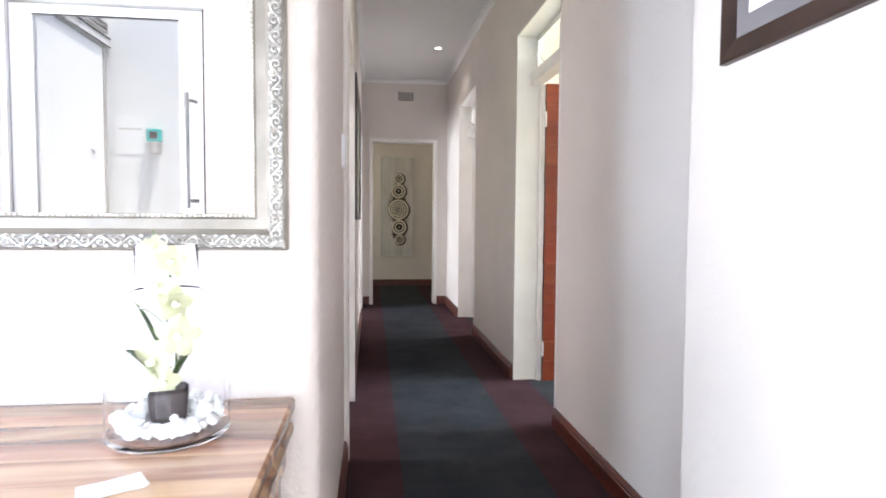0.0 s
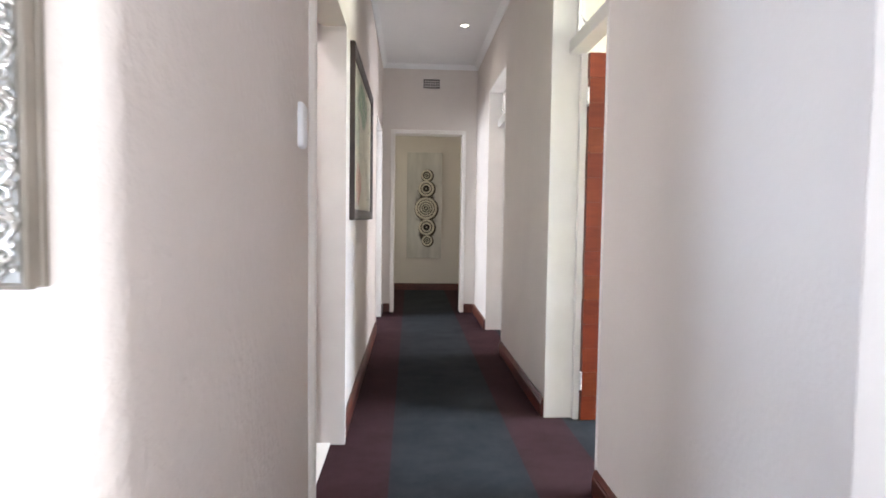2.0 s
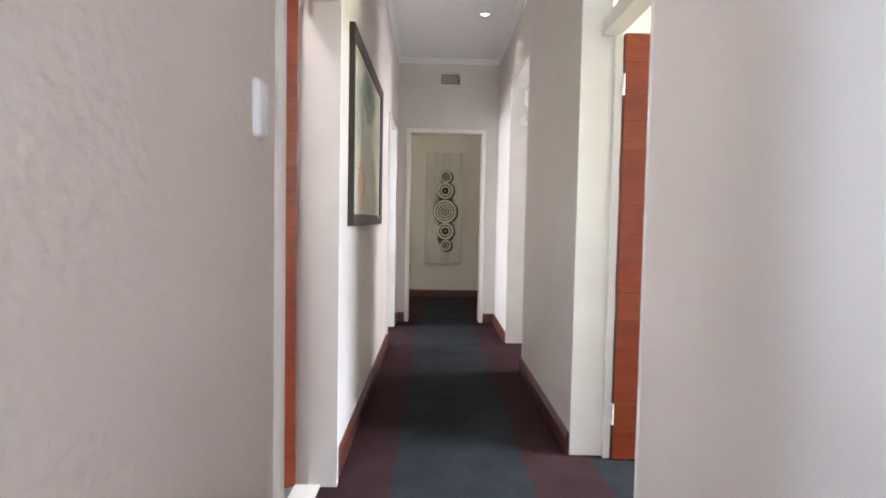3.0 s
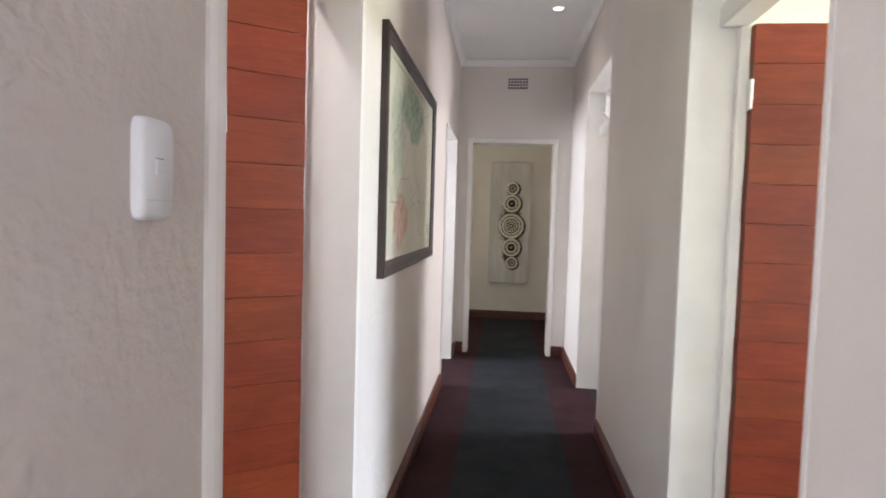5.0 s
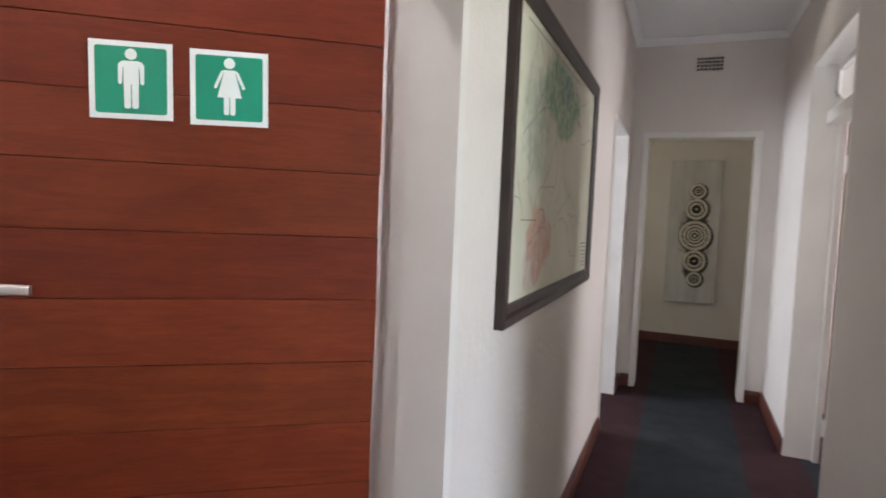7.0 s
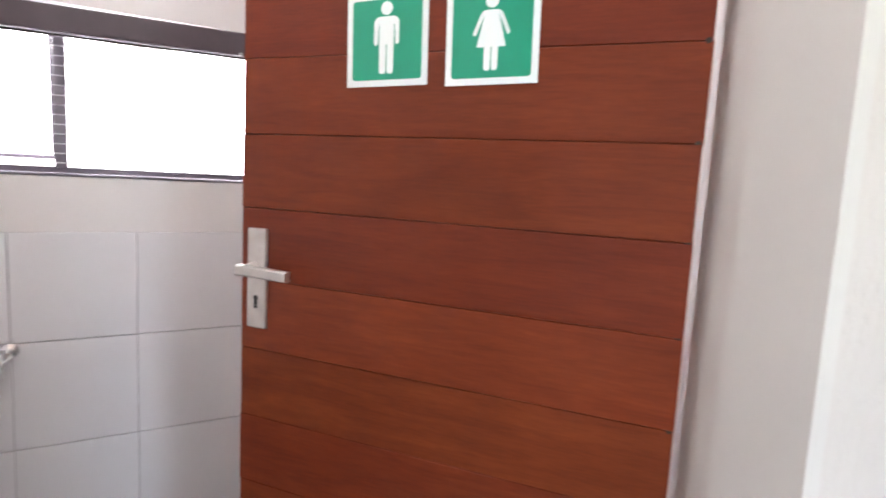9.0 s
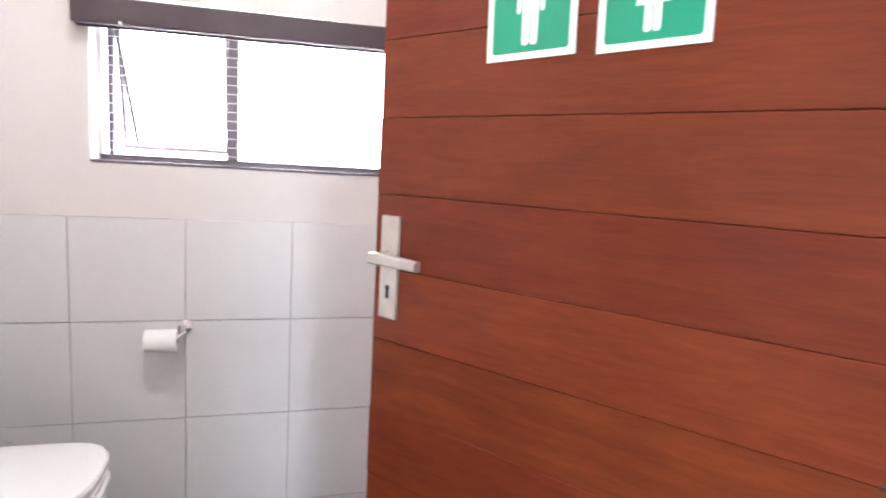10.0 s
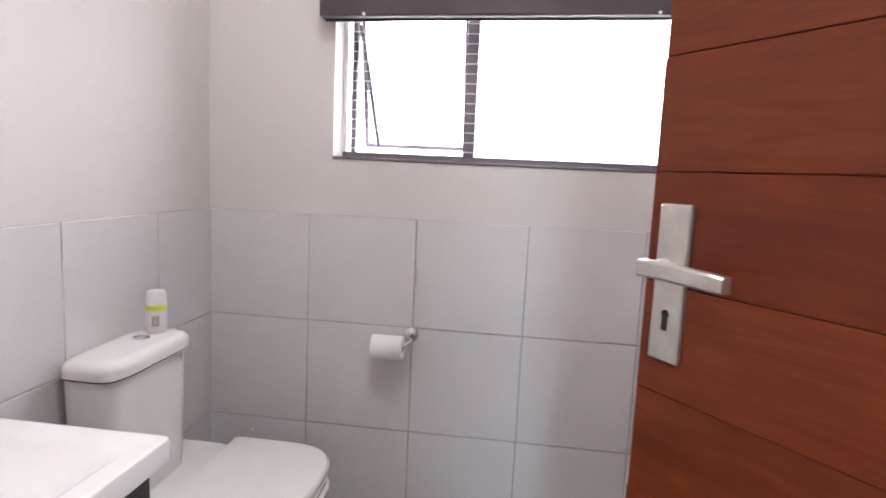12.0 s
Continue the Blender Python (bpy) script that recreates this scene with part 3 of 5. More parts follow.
def plank_door(name, label, width, m, with_lever, hinges=(0.23, 1.82)):
    """Leaf of horizontal planks. Local x runs from the latch edge to the hinge edge, the seen face is at y=0."""
    door = thing(name, label, "door", m)
    bm = bmesh.new()
    box(bm, 0.004, width - 0.004, -0.034, -0.008, 0.012, 2.052)
    part("core", bm, BLACK, door)
    me = plank_mesh(width, 0.042)
    for i in range(15):
        p = new("plank", me)
        p.parent = door
        p.matrix_basis = pose(random.uniform(-0.0012, 0.0012), random.uniform(-0.001, 0.001), 0.006 + i * PLANK)
    pegs = bmesh.new()
    for i in range(1, 15):
        lathe(pegs, [(0.0042, 0), (0.0042, 0.0012)], 10, pose(width - 0.008, -0.0008, 0.006 + i * PLANK, -90, 0, 0))
    part("nail_heads", pegs, UMBER, door)
    if with_lever:
        lever_set(door, 1, 0.043)
        lever_set(door, -1, 0.043)
    for z in hinges:
        bm = bmesh.new()
        lathe(bm, [(0.007, 0), (0.007, 0.03), (0.0062, 0.031), (0.007, 0.032), (0.007, 0.07), (0.0062, 0.071), (0.007, 0.072), (0.007, 0.10)], 12, pose(width + 0.006, 0.003, z - 0.05))
        box(bm, width - 0.001, width + 0.006, -0.03, 0.0, z - 0.05, z + 0.05)
        part("hinge", bm, GLOSS, door, "painted steel butt hinge", True)
    return door


LATCH, HINGE = Vector((-0.815, 3.271, 0)), Vector((-0.172, 3.742, 0))
LEAF_W = (HINGE - LATCH).length
leaf_yaw = math.degrees(math.atan2(HINGE.y - LATCH.y, HINGE.x - LATCH.x))
mirror_y = Matrix.Diagonal((1, -1, 1, 1))


def flip_leaf(door):
    """The planks were laid for the other hand: turn each mesh over in y."""
    done = set()
    for o in door.children_recursive:
        if o.data.name not in done:
            o.data.transform(mirror_y)
            o.data.flip_normals()
            done.add(o.data.name)
        o.matrix_basis = pose(o.location.x, -o.location.y, o.location.z)


washroom_door = plank_door("washroom_door", "half-open red-brown horizontal plank door with steel lever", LEAF_W, Matrix.Translation(LATCH) @ Matrix.Rotation(radians(leaf_yaw), 4, "Z"), True, ())
flip_leaf(washroom_door)
office_door = plank_door("office_door", "open red-brown horizontal plank door against the office side", 0.80, pose(1.296 + 0.80, 4.062, 0, 0, 0, 180), True)


def lined_doorway(name, label, y0, y1, head, transom, x_frame):
    """White-lined opening in the east wall with a transom and a fanlight above it."""
    d = tagged(thing(name, label, "door frame"), kind="structure")
    bm = bmesh.new()
    box(bm, RIGHT - 0.003, 1.288, y0 - 0.02, y0, 0, head)
    part("jamb", bm, GLOSS, d)
    bm = bmesh.new()
    box(bm, RIGHT - 0.003, 1.288, y1, y1 + 0.02, 0, head)
    part("jamb", bm, GLOSS, d)
    bm = bmesh.new()
    box(bm, RIGHT - 0.003, 1.288, y0 - 0.02, y1 + 0.02, head, head + 0.016)
    part("head", bm, GLOSS, d)
    bm = bevelled(1.258, 1.292, y1 - 0.034, y1 - 0.0005, 0, transom - 0.002, 0.002)
    part("door_stop", bm, GLOSS, d)
    bm = bevelled(x_frame, 1.287, y0, y1, transom, transom + 0.075, 0.004)
    part("transom", bm, GLOSS, d)
    bm = bmesh.new()
    for a, b, c, e in ((y0, y1, transom + 0.076, transom + 0.11), (y0, y1, head - 0.036, head - 0.002), (y0, y0 + 0.036, transom + 0.11, head - 0.036), (y1 - 0.036, y1, transom + 0.11, head - 0.036)):
        box(bm, 1.235, 1.270, a, b, c, e)
    sash = part("fanlight", bm, GLOSS, d, "white fanlight sash")
    bm = bmesh.new()
    box(bm, 1.250, 1.255, y0 + 0.037, y1 - 0.037, transom + 0.111, head - 0.037)
    pane = part("pane", bm, GLASS, sash)
    pane.visible_shadow = False
    bm = bmesh.new()
    tube(bm, [(1.232, y1 - 0.20, transom + 0.10), (1.215, y1 - 0.2, transom + 0.125), (1.20, y1 - 0.2, transom + 0.14), (1.19, y1 - 0.2, transom + 0.16)], 0.006)
    part("stay", bm, CHROME, sash)
    return d


lined_doorway("door_2", "white doorway with transom and glazed fanlight to an office", 3.21, 4.122, 2.385, 2.062, 1.195)
lined_doorway("door_3", "white doorway with transom and glazed fanlight to a second office", 5.74, 6.755, 2.41, 2.06, 1.195)
second_door = plank_door("office_door", "open red-brown plank door at the second office", 0.80, pose(1.30 + 0.80, 6.69, 0, 0, 0, 180), False)

door_4 = tagged(thing("door_4", "white-painted frame of an open doorway to a side room", "door frame"), kind="structure")
for y0, y1 in ((6.60, 6.62), (7.51, 7.53)):
    bm = bmesh.new()
    box(bm, -0.178, LEFT + 0.012, y0, y1, 0, 2.11)
    part("jamb", bm, GLOSS, door_4)
bm = bmesh.new()
box(bm, -0.178, LEFT + 0.012, 6.60, 7.53, 2.11, 2.13)
part("head", bm, GLOSS, door_4)

door_5 = tagged(thing("door_5", "narrow white-painted frame of the doorway to the lobby", "door frame"), kind="structure")
for x0, x1 in ((0.078, 0.125), (0.926, 0.973)):
    bm = bevelled(x0, x1, END - 0.018, 8.035, 0, 2.136, 0.004)
    part("jamb", bm, GLOSS, door_5)
bm = bevelled(0.078, 0.973, END - 0.018, 8.035, 2.136, 2.183, 0.004)
part("head", bm, GLOSS, door_5)


# ---- corridor fittings ----
def downlight(x, y):
    d = thing("downlight", "small round recessed ceiling downlight, switched on", "ceiling light", pose(x, y, H), "ceiling downlights")
    bm = bmesh.new()
    lathe(bm, [(0.046, 0.0), (0.046, -0.004), (0.040, -0.007), (0.034, -0.004), (0.034, 0.0)], 28, None, True)
    part("bezel", bm, ALU, d, "white metal bezel", True)
    bm = bmesh.new()
    lathe(bm, [(0.033, -0.001), (0.033, -0.003), (0.02, -0.005)], 24)
    part("lens", bm, GLOW, d, "glowing lamp lens")


downlight(0.81, 6.40)
downlight(-0.66, 2.96)
bath_spot = new("washroom_downlight_beam", bpy.data.lights.new("washroom_downlight_beam", "SPOT"))
bath_spot.data.energy, bath_spot.data.spot_size, bath_spot.data.spot_blend, bath_spot.data.shadow_soft_size, bath_spot.data.color = 74, radians(170), 0.45, 0.05, (0.99, 0.97, 1.0)
bath_spot.matrix_world = pose(-0.66, 2.96, H - 0.014)
spot = new("downlight_beam", bpy.data.lights.new("downlight_beam", "SPOT"))
spot.data.energy, spot.data.spot_size, spot.data.spot_blend, spot.data.shadow_soft_size, spot.data.color = 7, radians(125), 0.9, 0.03, (1.0, 0.97, 0.9)
spot.matrix_world = pose(0.81, 6.40, H - 0.012)


def air_vent():
    v = thing("air_vent", "painted clay air brick with rows of square holes", "air vent", pose(0.452, END, 2.672))
    bm = bmesh.new()
    cols, rows, w, h = 7, 4, 0.204, 0.116
    cx, cz = w / cols, h / rows
    for i in range(cols + 1):
        box(bm, max(0, i * cx - 0.004), min(w, i * cx + 0.004), -0.006, 0.0, 0, h)
    for j in range(rows + 1):
        box(bm, 0, w, -0.0055, 0.0, max(0, j * cz - 0.004), min(h, j * cz + 0.004))
    part("grille", bm, PLASTER, v)
    # flat black sheet: the shade inside the holes is put in as colour
    bm = bmesh.new()
    box(bm, 0.006, w - 0.006, -0.002, 0.0, 0.006, h - 0.006)
    part("backing", bm, BLACK, v, "black sheet for the shade in the holes of the grille")


air_vent()


def light_switch():
    s = thing("light_switch", "white rounded plastic light switch with one rocker", "light switch", pose(LEFT, 2.690, 1.416))
    bm = bmesh.new()
    rings = []
    for x, k in ((0.0, 1.0), (0.008, 1.0), (0.014, 0.94), (0.017, 0.84)):
        rings.append([(x, 0.038 * k * cy, 0.069 * k * cz) for cy, cz in [(p[0], p[1]) for p in oval(0, 0, 0, 1, 1, 7.0, 36)]])
    loft(bm, rings)
    part("plate", bm, PLASTIC, s, smooth=True)
    bm = bevelled(0.016, 0.0190, -0.0095, 0.0095, -0.008, 0.014, 0.001)
    part("rocker", bm, PLASTIC, s)
    bm = bmesh.new()
    box(bm, 0.0165, 0.0174, -0.030, 0.030, -0.042, -0.0412)
    part("seam", bm, STEEL, s)
    bm = bmesh.new()
    box(bm, 0.0165, 0.0174, -0.0095, 0.0095, 0.0142, 0.0153)
    part("rocker_gap", bm, TARNISH, s)


light_switch()


def framed_map():
    cy, cz = 4.898, 1.614
    wy, wz = 0.765, 0.492
    f = thing("framed_map", "large printed map under glass in a dark wooden frame", "framed map", pose(LEFT, cy, cz))
    fw = 0.062
    prof = [(0.0, 0.0), (0.027, 0.0), (0.030, 0.006), (0.024, 0.022), (0.027, 0.040), (0.020, fw), (0.0, fw)]
    corners = [(-1, -1), (1, -1), (1, 1), (-1, 1)]
    for k in range(4):
        a, b = corners[k], corners[(k + 1) % 4]
        bm = bmesh.new()
        loft(bm, [[(u, c[0] * (wy - w), c[1] * (wz - w)) for u, w in prof] for c in (a, b)])
        part("frame_side", bm, DARK_FRAME, f)
    bm = bmesh.new()
    box(bm, 0.002, 0.012, -wy + fw - 0.004, wy - fw + 0.004, -wz + fw - 0.004, wz - fw + 0.004)
    sheet = part("map_sheet", bm, MAP_PAPER, f, "cream map with green woods and a pink town")
    rnd = random.Random(5)
    bm = bmesh.new()
    for line in range(34):
        y, z = rnd.uniform(-0.62, 0.45), rnd.uniform(-0.36, 0.36)
        a = rnd.choice((0.5, 0.7, 2.6, 0.2)) + rnd.uniform(-0.3, 0.3)
        pts = []
        for i in range(14):
            pts.append((y, z))
            a += rnd.uniform(-0.35, 0.35)
            y += 0.028 * math.cos(a)
            z += 0.028 * math.sin(a)
        for (ya, za), (yb, zb) in zip(pts, pts[1:]):
            if max(abs(ya), abs(yb)) < 0.68 and max(abs(za), abs(zb)) < 0.41:
                d = Vector((yb - ya, zb - za)).normalized() * 0.0011
                v = [bm.verts.new((0.0127, p, q)) for p, q in ((ya - d.y, za + d.x), (yb - d.y, zb + d.x), (yb + d.y, zb - d.x), (ya + d.y, za - d.x))]
                bm.faces.new(v)
    for ya, za, w in ((-0.6, 0.40, 0.9), (-0.58, -0.19, 0.2)):
        box(bm, 0.0121, 0.0127, ya, ya + w, za, za + 0.003)
    tagged(part("contour_lines", bm, INK, sheet), kind="stuff")
    bm = bmesh.new()
    for j in range(7):
        w = rnd.uniform(0.06, 0.12)
        box(bm, 0.0121, 0.0126, 0.66 - w, 0.66, -0.30 - j * 0.018, -0.294 - j * 0.018)
    part("legend", bm, INK, sheet, "small unreadable legend print")


framed_map()


def ring_art():
    x0, x1, z0, z1 = 0.262, 0.808, 0.505, 2.16
    cx, cz = (x0 + x1) / 2, (z0 + z1) / 2
    a = thing("wall_panel_art", "tall silver-grey canvas with five carved concentric ring discs", "wall art", pose(cx, 10.03, cz))
    bm = bevelled(x0 - cx, x1 - cx, -0.045, -0.001, z0 - cz, z1 - cz, 0.004)
    part("canvas", bm, CANVAS, a)
    for x, z, r in ((x, z, r * 1.0) for x, z, r in ((0.566, 1.805, 0.088), (0.560, 1.597, 0.122), (0.560, 1.290, 0.172), (0.571, 0.995, 0.125), (0.582, 0.785, 0.082))):
        bm = bmesh.new()
        face = pose(x - cx, -0.045, z - cz, 90, 0, 0)
        lathe(bm, [(r, 0), (r, 0.008), (r * 0.97, 0.012), (0.002, 0.012)], 36, face)
        disc = part("ring_disc", bm, UMBER, a, "dark carved disc with cream rings", True)
        # thin dark disc, shifted right and down: the ring disc's shadow as colour
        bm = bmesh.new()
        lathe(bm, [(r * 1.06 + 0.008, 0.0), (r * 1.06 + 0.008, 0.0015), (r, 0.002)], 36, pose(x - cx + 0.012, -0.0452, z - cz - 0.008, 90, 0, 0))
        part("halo", bm, HALO, disc, "dark painted shadow round the disc")
        bands = ((1.0, 0.20), (0.74, 0.16), (0.51, 0.14), (0.30, 0.10)) if r > 0.15 else ((1.0, 0.27), (0.62, 0.20)) if r > 0.1 else ((1.0, 0.34), (0.46, 0.16))
        for outer, w in bands:
            rr, h = r * outer, 0.018 + 0.006 * (1 - outer)
            w *= r
            bm = bmesh.new()
            lathe(bm, [(rr, 0.012), (rr - w * 0.12, h), (rr - w * 0.5, h + 0.003), (rr - w * 0.88, h), (rr - w, 0.012)], 36, face, True)
            part("ring", bm, CREAM, disc, smooth=True)
        bm = bmesh.new()
        lathe(bm, [(r * 0.10, 0.012), (r * 0.10, 0.026), (r * 0.04, 0.032)], 16, face)
        part("boss", bm, CREAM, disc, smooth=True)


ring_art()


def framed_picture():
    """Picture on the reception wall: dark frame, grey mount, pale print."""
    y1, z0 = 1.514, 1.508
    wy, wz = 0.46, 0.34
    p = thing("framed_picture", "dark-framed picture with a grey mount and pale print", "picture", pose(0.965, y1 - wy, z0 + wz))
    fw = 0.05
    prof = [(0.0, 0.0), (-0.017, 0.0), (-0.019, 0.008), (-0.015, 0.030), (-0.011, fw), (0.0, fw)]
    corners = [(-1, -1), (1, -1), (1, 1), (-1, 1)]
    for k in range(4):
        a, b = corners[k], corners[(k + 1) % 4]
        bm = bmesh.new()
        loft(bm, [[(u, c[0] * (wy - w), c[1] * (wz - w)) for u, w in prof] for c in (a, b)])
        part("frame_side", bm, DARK_FRAME, p)
    bm = bmesh.new()
    box(bm, -0.008, -0.001, -wy + fw - 0.003, wy - fw + 0.003, -wz + fw - 0.003, wz - fw + 0.003)
    part("mount", bm, plain("grey_mount_card", (0.15, 0.14, 0.145), (0.18, 0.17, 0.17), 0.8, 6.0), p, "grey mount card")
    bm = bmesh.new()
    box(bm, -0.0095, -0.0082, -wy + fw + 0.045, wy - fw - 0.045, -wz + fw + 0.045, wz - fw - 0.045)
    part("print", bm, PAPER, p, "pale print")


framed_picture()


# ---- door signs ----
def sign(name, label, s0, female):
    """White-bordered green square with a plain pictogram, stuck on the washroom door."""
    base = Matrix.Translation(LATCH) @ Matrix.Rotation(radians(leaf_yaw), 4, "Z")
    g = thing(name, label, "sign", base @ pose(s0 + 0.075, -0.0012, 1.671, 0, -1.3, 0), "washroom signs")
    bm = bmesh.new()
    box(bm, -0.075, 0.075, -0.0012, 0.0, -0.075, 0.075)
    part("board", bm, WHITE_SIGN, g, "white sign border")
    bm = bmesh.new()
    loft(bm, [[(p[0], y, p[1]) for p in round_rect(0.0645, 0.0645, 0.0055, 0)] for y in (-0.0011, -0.0017)])
    part("field", bm, GREEN, g, "green field")
    bm = bmesh.new()

    def flat(points, y0=-0.0016, y1=-0.0023):
        loft(bm, [[(x, y, z) for x, z in points] for y in (y0, y1)])

    flat([(p[0], p[1] + 0.050) for p in oval(0, 0, 0, 0.0108, 0.0108, 2.0, 20)])
    if female:
        flat([(-0.0085, 0.0365), (0.0085, 0.0365), (0.0105, 0.034), (0.0235, -0.0185), (-0.0235, -0.0185), (-0.0105, 0.034)])
        for k in (-1, 1):
            flat([(k * 0.0085, 0.0365), (k * 0.0150, 0.0345), (k * 0.0182, 0.030), (k * 0.0298, 0.003), (k * 0.0285, -0.001), (k * 0.0250, -0.0005), (k * 0.0135, 0.0262), (k * 0.0105, 0.034)])
            flat([(k * 0.0010, -0.0185), (k * 0.0112, -0.0185), (k * 0.0112, -0.050), (k * 0.0090, -0.0535), (k * 0.0032, -0.0535), (k * 0.0010, -0.050)])
    else:
        flat([(-0.0135, 0.037), (0.0135, 0.037), (0.0135, -0.008), (-0.0135, -0.008)])
        for k in (-1, 1):
            flat([(k * 0.0134, 0.037), (k * 0.0195, 0.0345), (k * 0.0232, 0.029), (k * 0.0232, -0.006), (k * 0.0200, -0.009), (k * 0.0165, -0.006), (k * 0.0150, 0.024), (k * 0.0134, 0.026)])
            flat([(k * 0.0010, -0.008), (k * 0.0134, -0.008), (k * 0.0130, -0.051), (k * 0.0105, -0.0548), (k * 0.0035, -0.0548), (k * 0.0010, -0.051)])
    part("pictogram", bm, WHITE_SIGN, g, "plain white pictogram")


sign("washroom_sign", "green and white square sign with a trousered pictogram", 0.226, False)
sign("washroom_sign", "green and white square sign with a skirted pictogram", 0.408, True)


# ---- washroom ----
TS = 0.357
TILE_TOP = 1.215


def tile_mesh(w, h, axis):
    bm = bmesh.new()
    g, b = 0.0016, 0.0012
    def ring(d, inset):
        pts = [(g + inset, g + inset), (w - g - inset, g + inset), (w - g - inset, h - g - inset), (g + inset, h - g - inset)]
        return [(d, u, v) if axis == "x" else (-u, d, v) for u, v in pts]
    loft(bm, [ring(0.0, 0), ring(0.005, 0), ring(0.0065, b)])
    return mesh_of("tile", bm, TILE)


tile_meshes = {}


def tiled(name, axis, plane, cuts, label):
    """Tiles over a grout bed up to the dado height. cuts: joints along the wall, in order."""
    bm = bmesh.new()
    a, b = cuts[0], cuts[-1]
    if axis == "x":
        box(bm, plane, plane + 0.0045, a, b, 0.004, TILE_TOP - 0.001)
    else:
        box(bm, min(a, b), max(a, b), plane, plane + 0.0045, 0.004, TILE_TOP - 0.001)
    bed = structure(name, bm, GROUT, label, "wall tiles")
    z, rows = TILE_TOP, []
    while z > 0.01:
        rows.append((max(z - TS, 0.004), z))
        z -= TS
    for s, e in zip(cuts, cuts[1:]):
        for zb, zt in rows:
            key = (round(abs(e - s), 3), round(zt - zb, 3), axis)
            if key not in tile_meshes:
                tile_meshes[key] = tile_mesh(abs(e - s), zt - zb, axis)
            t = new("tile", tile_meshes[key])
            t.parent = bed
            t.location = (plane + 0.004, s, zb) if axis == "x" else (s, plane + 0.004, zb)


tiled("tiles_window_wall", "x", BATH_X, [BATH_Y, 2.435, 2.435 + TS, 2.435 + 2 * TS, 2.435 + 3 * TS, 2.435 + 4 * TS, 4.095], "pale grey square wall tiles with dark grout")
tiled("tiles_toilet_wall", "y", BATH_Y, [-0.18, -0.526, -0.883, -1.240, -1.597, -1.891], "pale grey square wall tiles with dark grout")


def washroom_window():
    y0, y1, z0, z1 = WIN_Y0, WIN_Y1, WIN_Z0, WIN_Z1
    w = tagged(thing("window_1", "dark-framed high window with one casement tilted open", "window"), kind="structure")
    xo = -2.020
    bm = bmesh.new()
    for a, b, c, e in ((y0, y1, z0, z0 + 0.022), (y0, y1, z1 - 0.03, z1), (y1 - 0.025, y1, z0 + 0.022, z1 - 0.03)):
        box(bm, xo - 0.02, xo + 0.02, a, b, c, e)
    part("window_frame", bm, WINDOW_FRAME, w)
    bm = bmesh.new()
    box(bm, xo - 0.02, xo + 0.02, y0, y0 + 0.012, z0 + 0.022, z1 - 0.03)
    part("window_lining", bm, ALU, w, "white side lining")
    mull = 2.935
    bm = bevelled(xo - 0.022, xo + 0.022, mull - 0.019, mull + 0.019, z0 + 0.022, z1 - 0.03, 0.003)
    part("mullion", bm, WINDOW_FRAME, w)
    bm = bmesh.new()
    box(bm, xo - 0.015, xo + 0.015, y0 + 0.026, y0 + 0.042, z0 + 0.022, z1 - 0.03)
    part("hinge_post", bm, WINDOW_FRAME, w)
    # casement hung at the head, tilted outwards
    tilt = Matrix.Translation((xo - 0.01, 0, z1 - 0.035)) @ Matrix.Rotation(radians(13), 4, "Y")
    bm = bmesh.new()
    a, b, hgt = y0 + 0.046, mull - 0.022, z1 - z0 - 0.07
    for p, q, r, s in ((a + 0.014, b - 0.01, -0.012, 0), (a + 0.014, b - 0.01, -hgt, -hgt + 0.013), (a, a + 0.014, -hgt, 0), (b - 0.01, b, -hgt, 0)):
        box(bm, -0.01, 0.01, p, q, r, s)
    sash = part("casement", bm, WINDOW_FRAME, w, "casement tilted open", m=tilt)
    bm = bmesh.new()
    box(bm, -0.002, 0.002, a + 0.0145, b - 0.0105, -hgt + 0.0135, -0.0125)
    pane = part("pane", bm, GLASS, sash)
    pane.visible_shadow = False
    bm = bmesh.new()
    box(bm, xo - 0.002, xo + 0.002, mull + 0.02, y1 - 0.026, z0 + 0.023, z1 - 0.031)
    pane = part("pane", bm, GLASS, w)
    pane.visible_shadow = False
    bm = bmesh.new()
    tube(bm, [(xo + 0.012, y0 + 0.052, z1 - 0.09), (xo - 0.02, y0 + 0.069, z1 - 0.22), (xo - 0.075, y0 + 0.102, z0 + 0.05)], 0.008, 8)
    part("stay", bm, WINDOW_FRAME, w, "casement stay")
    n = 15
    for i in range(n):
        z = z0 + 0.035 + i * (z1 - z0 - 0.09) / (n - 1)
        bm = bmesh.new()
        tube(bm, [(xo + 0.036, y0 + 0.002, z), (xo + 0.036, y1 - 0.002, z)], 0.0017)
        part("bar", bm, ALU, w, "thin pale horizontal bar" if i == 0 else "")
    bm = bevelled(BATH_X - 0.10, BATH_X + 0.004, y0 - 0.002, y1 + 0.002, z0 - 0.007, z0 + 0.002, 0.002)
    part("window_sill", bm, WINDOW_FRAME, w, "dark narrow window sill")


washroom_window()
# added emissive board: stands in for the overexposed daylight outside this window
glow, gn, gl, gb = material("overexposed_white_glow", (0.9, 0.9, 0.9), 1.0)
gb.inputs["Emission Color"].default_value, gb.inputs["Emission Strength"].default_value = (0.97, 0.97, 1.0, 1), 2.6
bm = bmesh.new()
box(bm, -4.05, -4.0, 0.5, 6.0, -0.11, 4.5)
structure("backdrop", bm, glow, "glowing white board standing in for overexposed daylight beyond the washroom window", "backdrop")

blind = thing("blind_pelmet", "dark headbox of a rolled-up blind, hung slightly askew", "blind", pose(BATH_X, 2.474, 1.820, 1.0, 0, 0))
bm = bevelled(0.001, 0.065, 0.0, 1.22, 0.0, 0.080, 0.006)
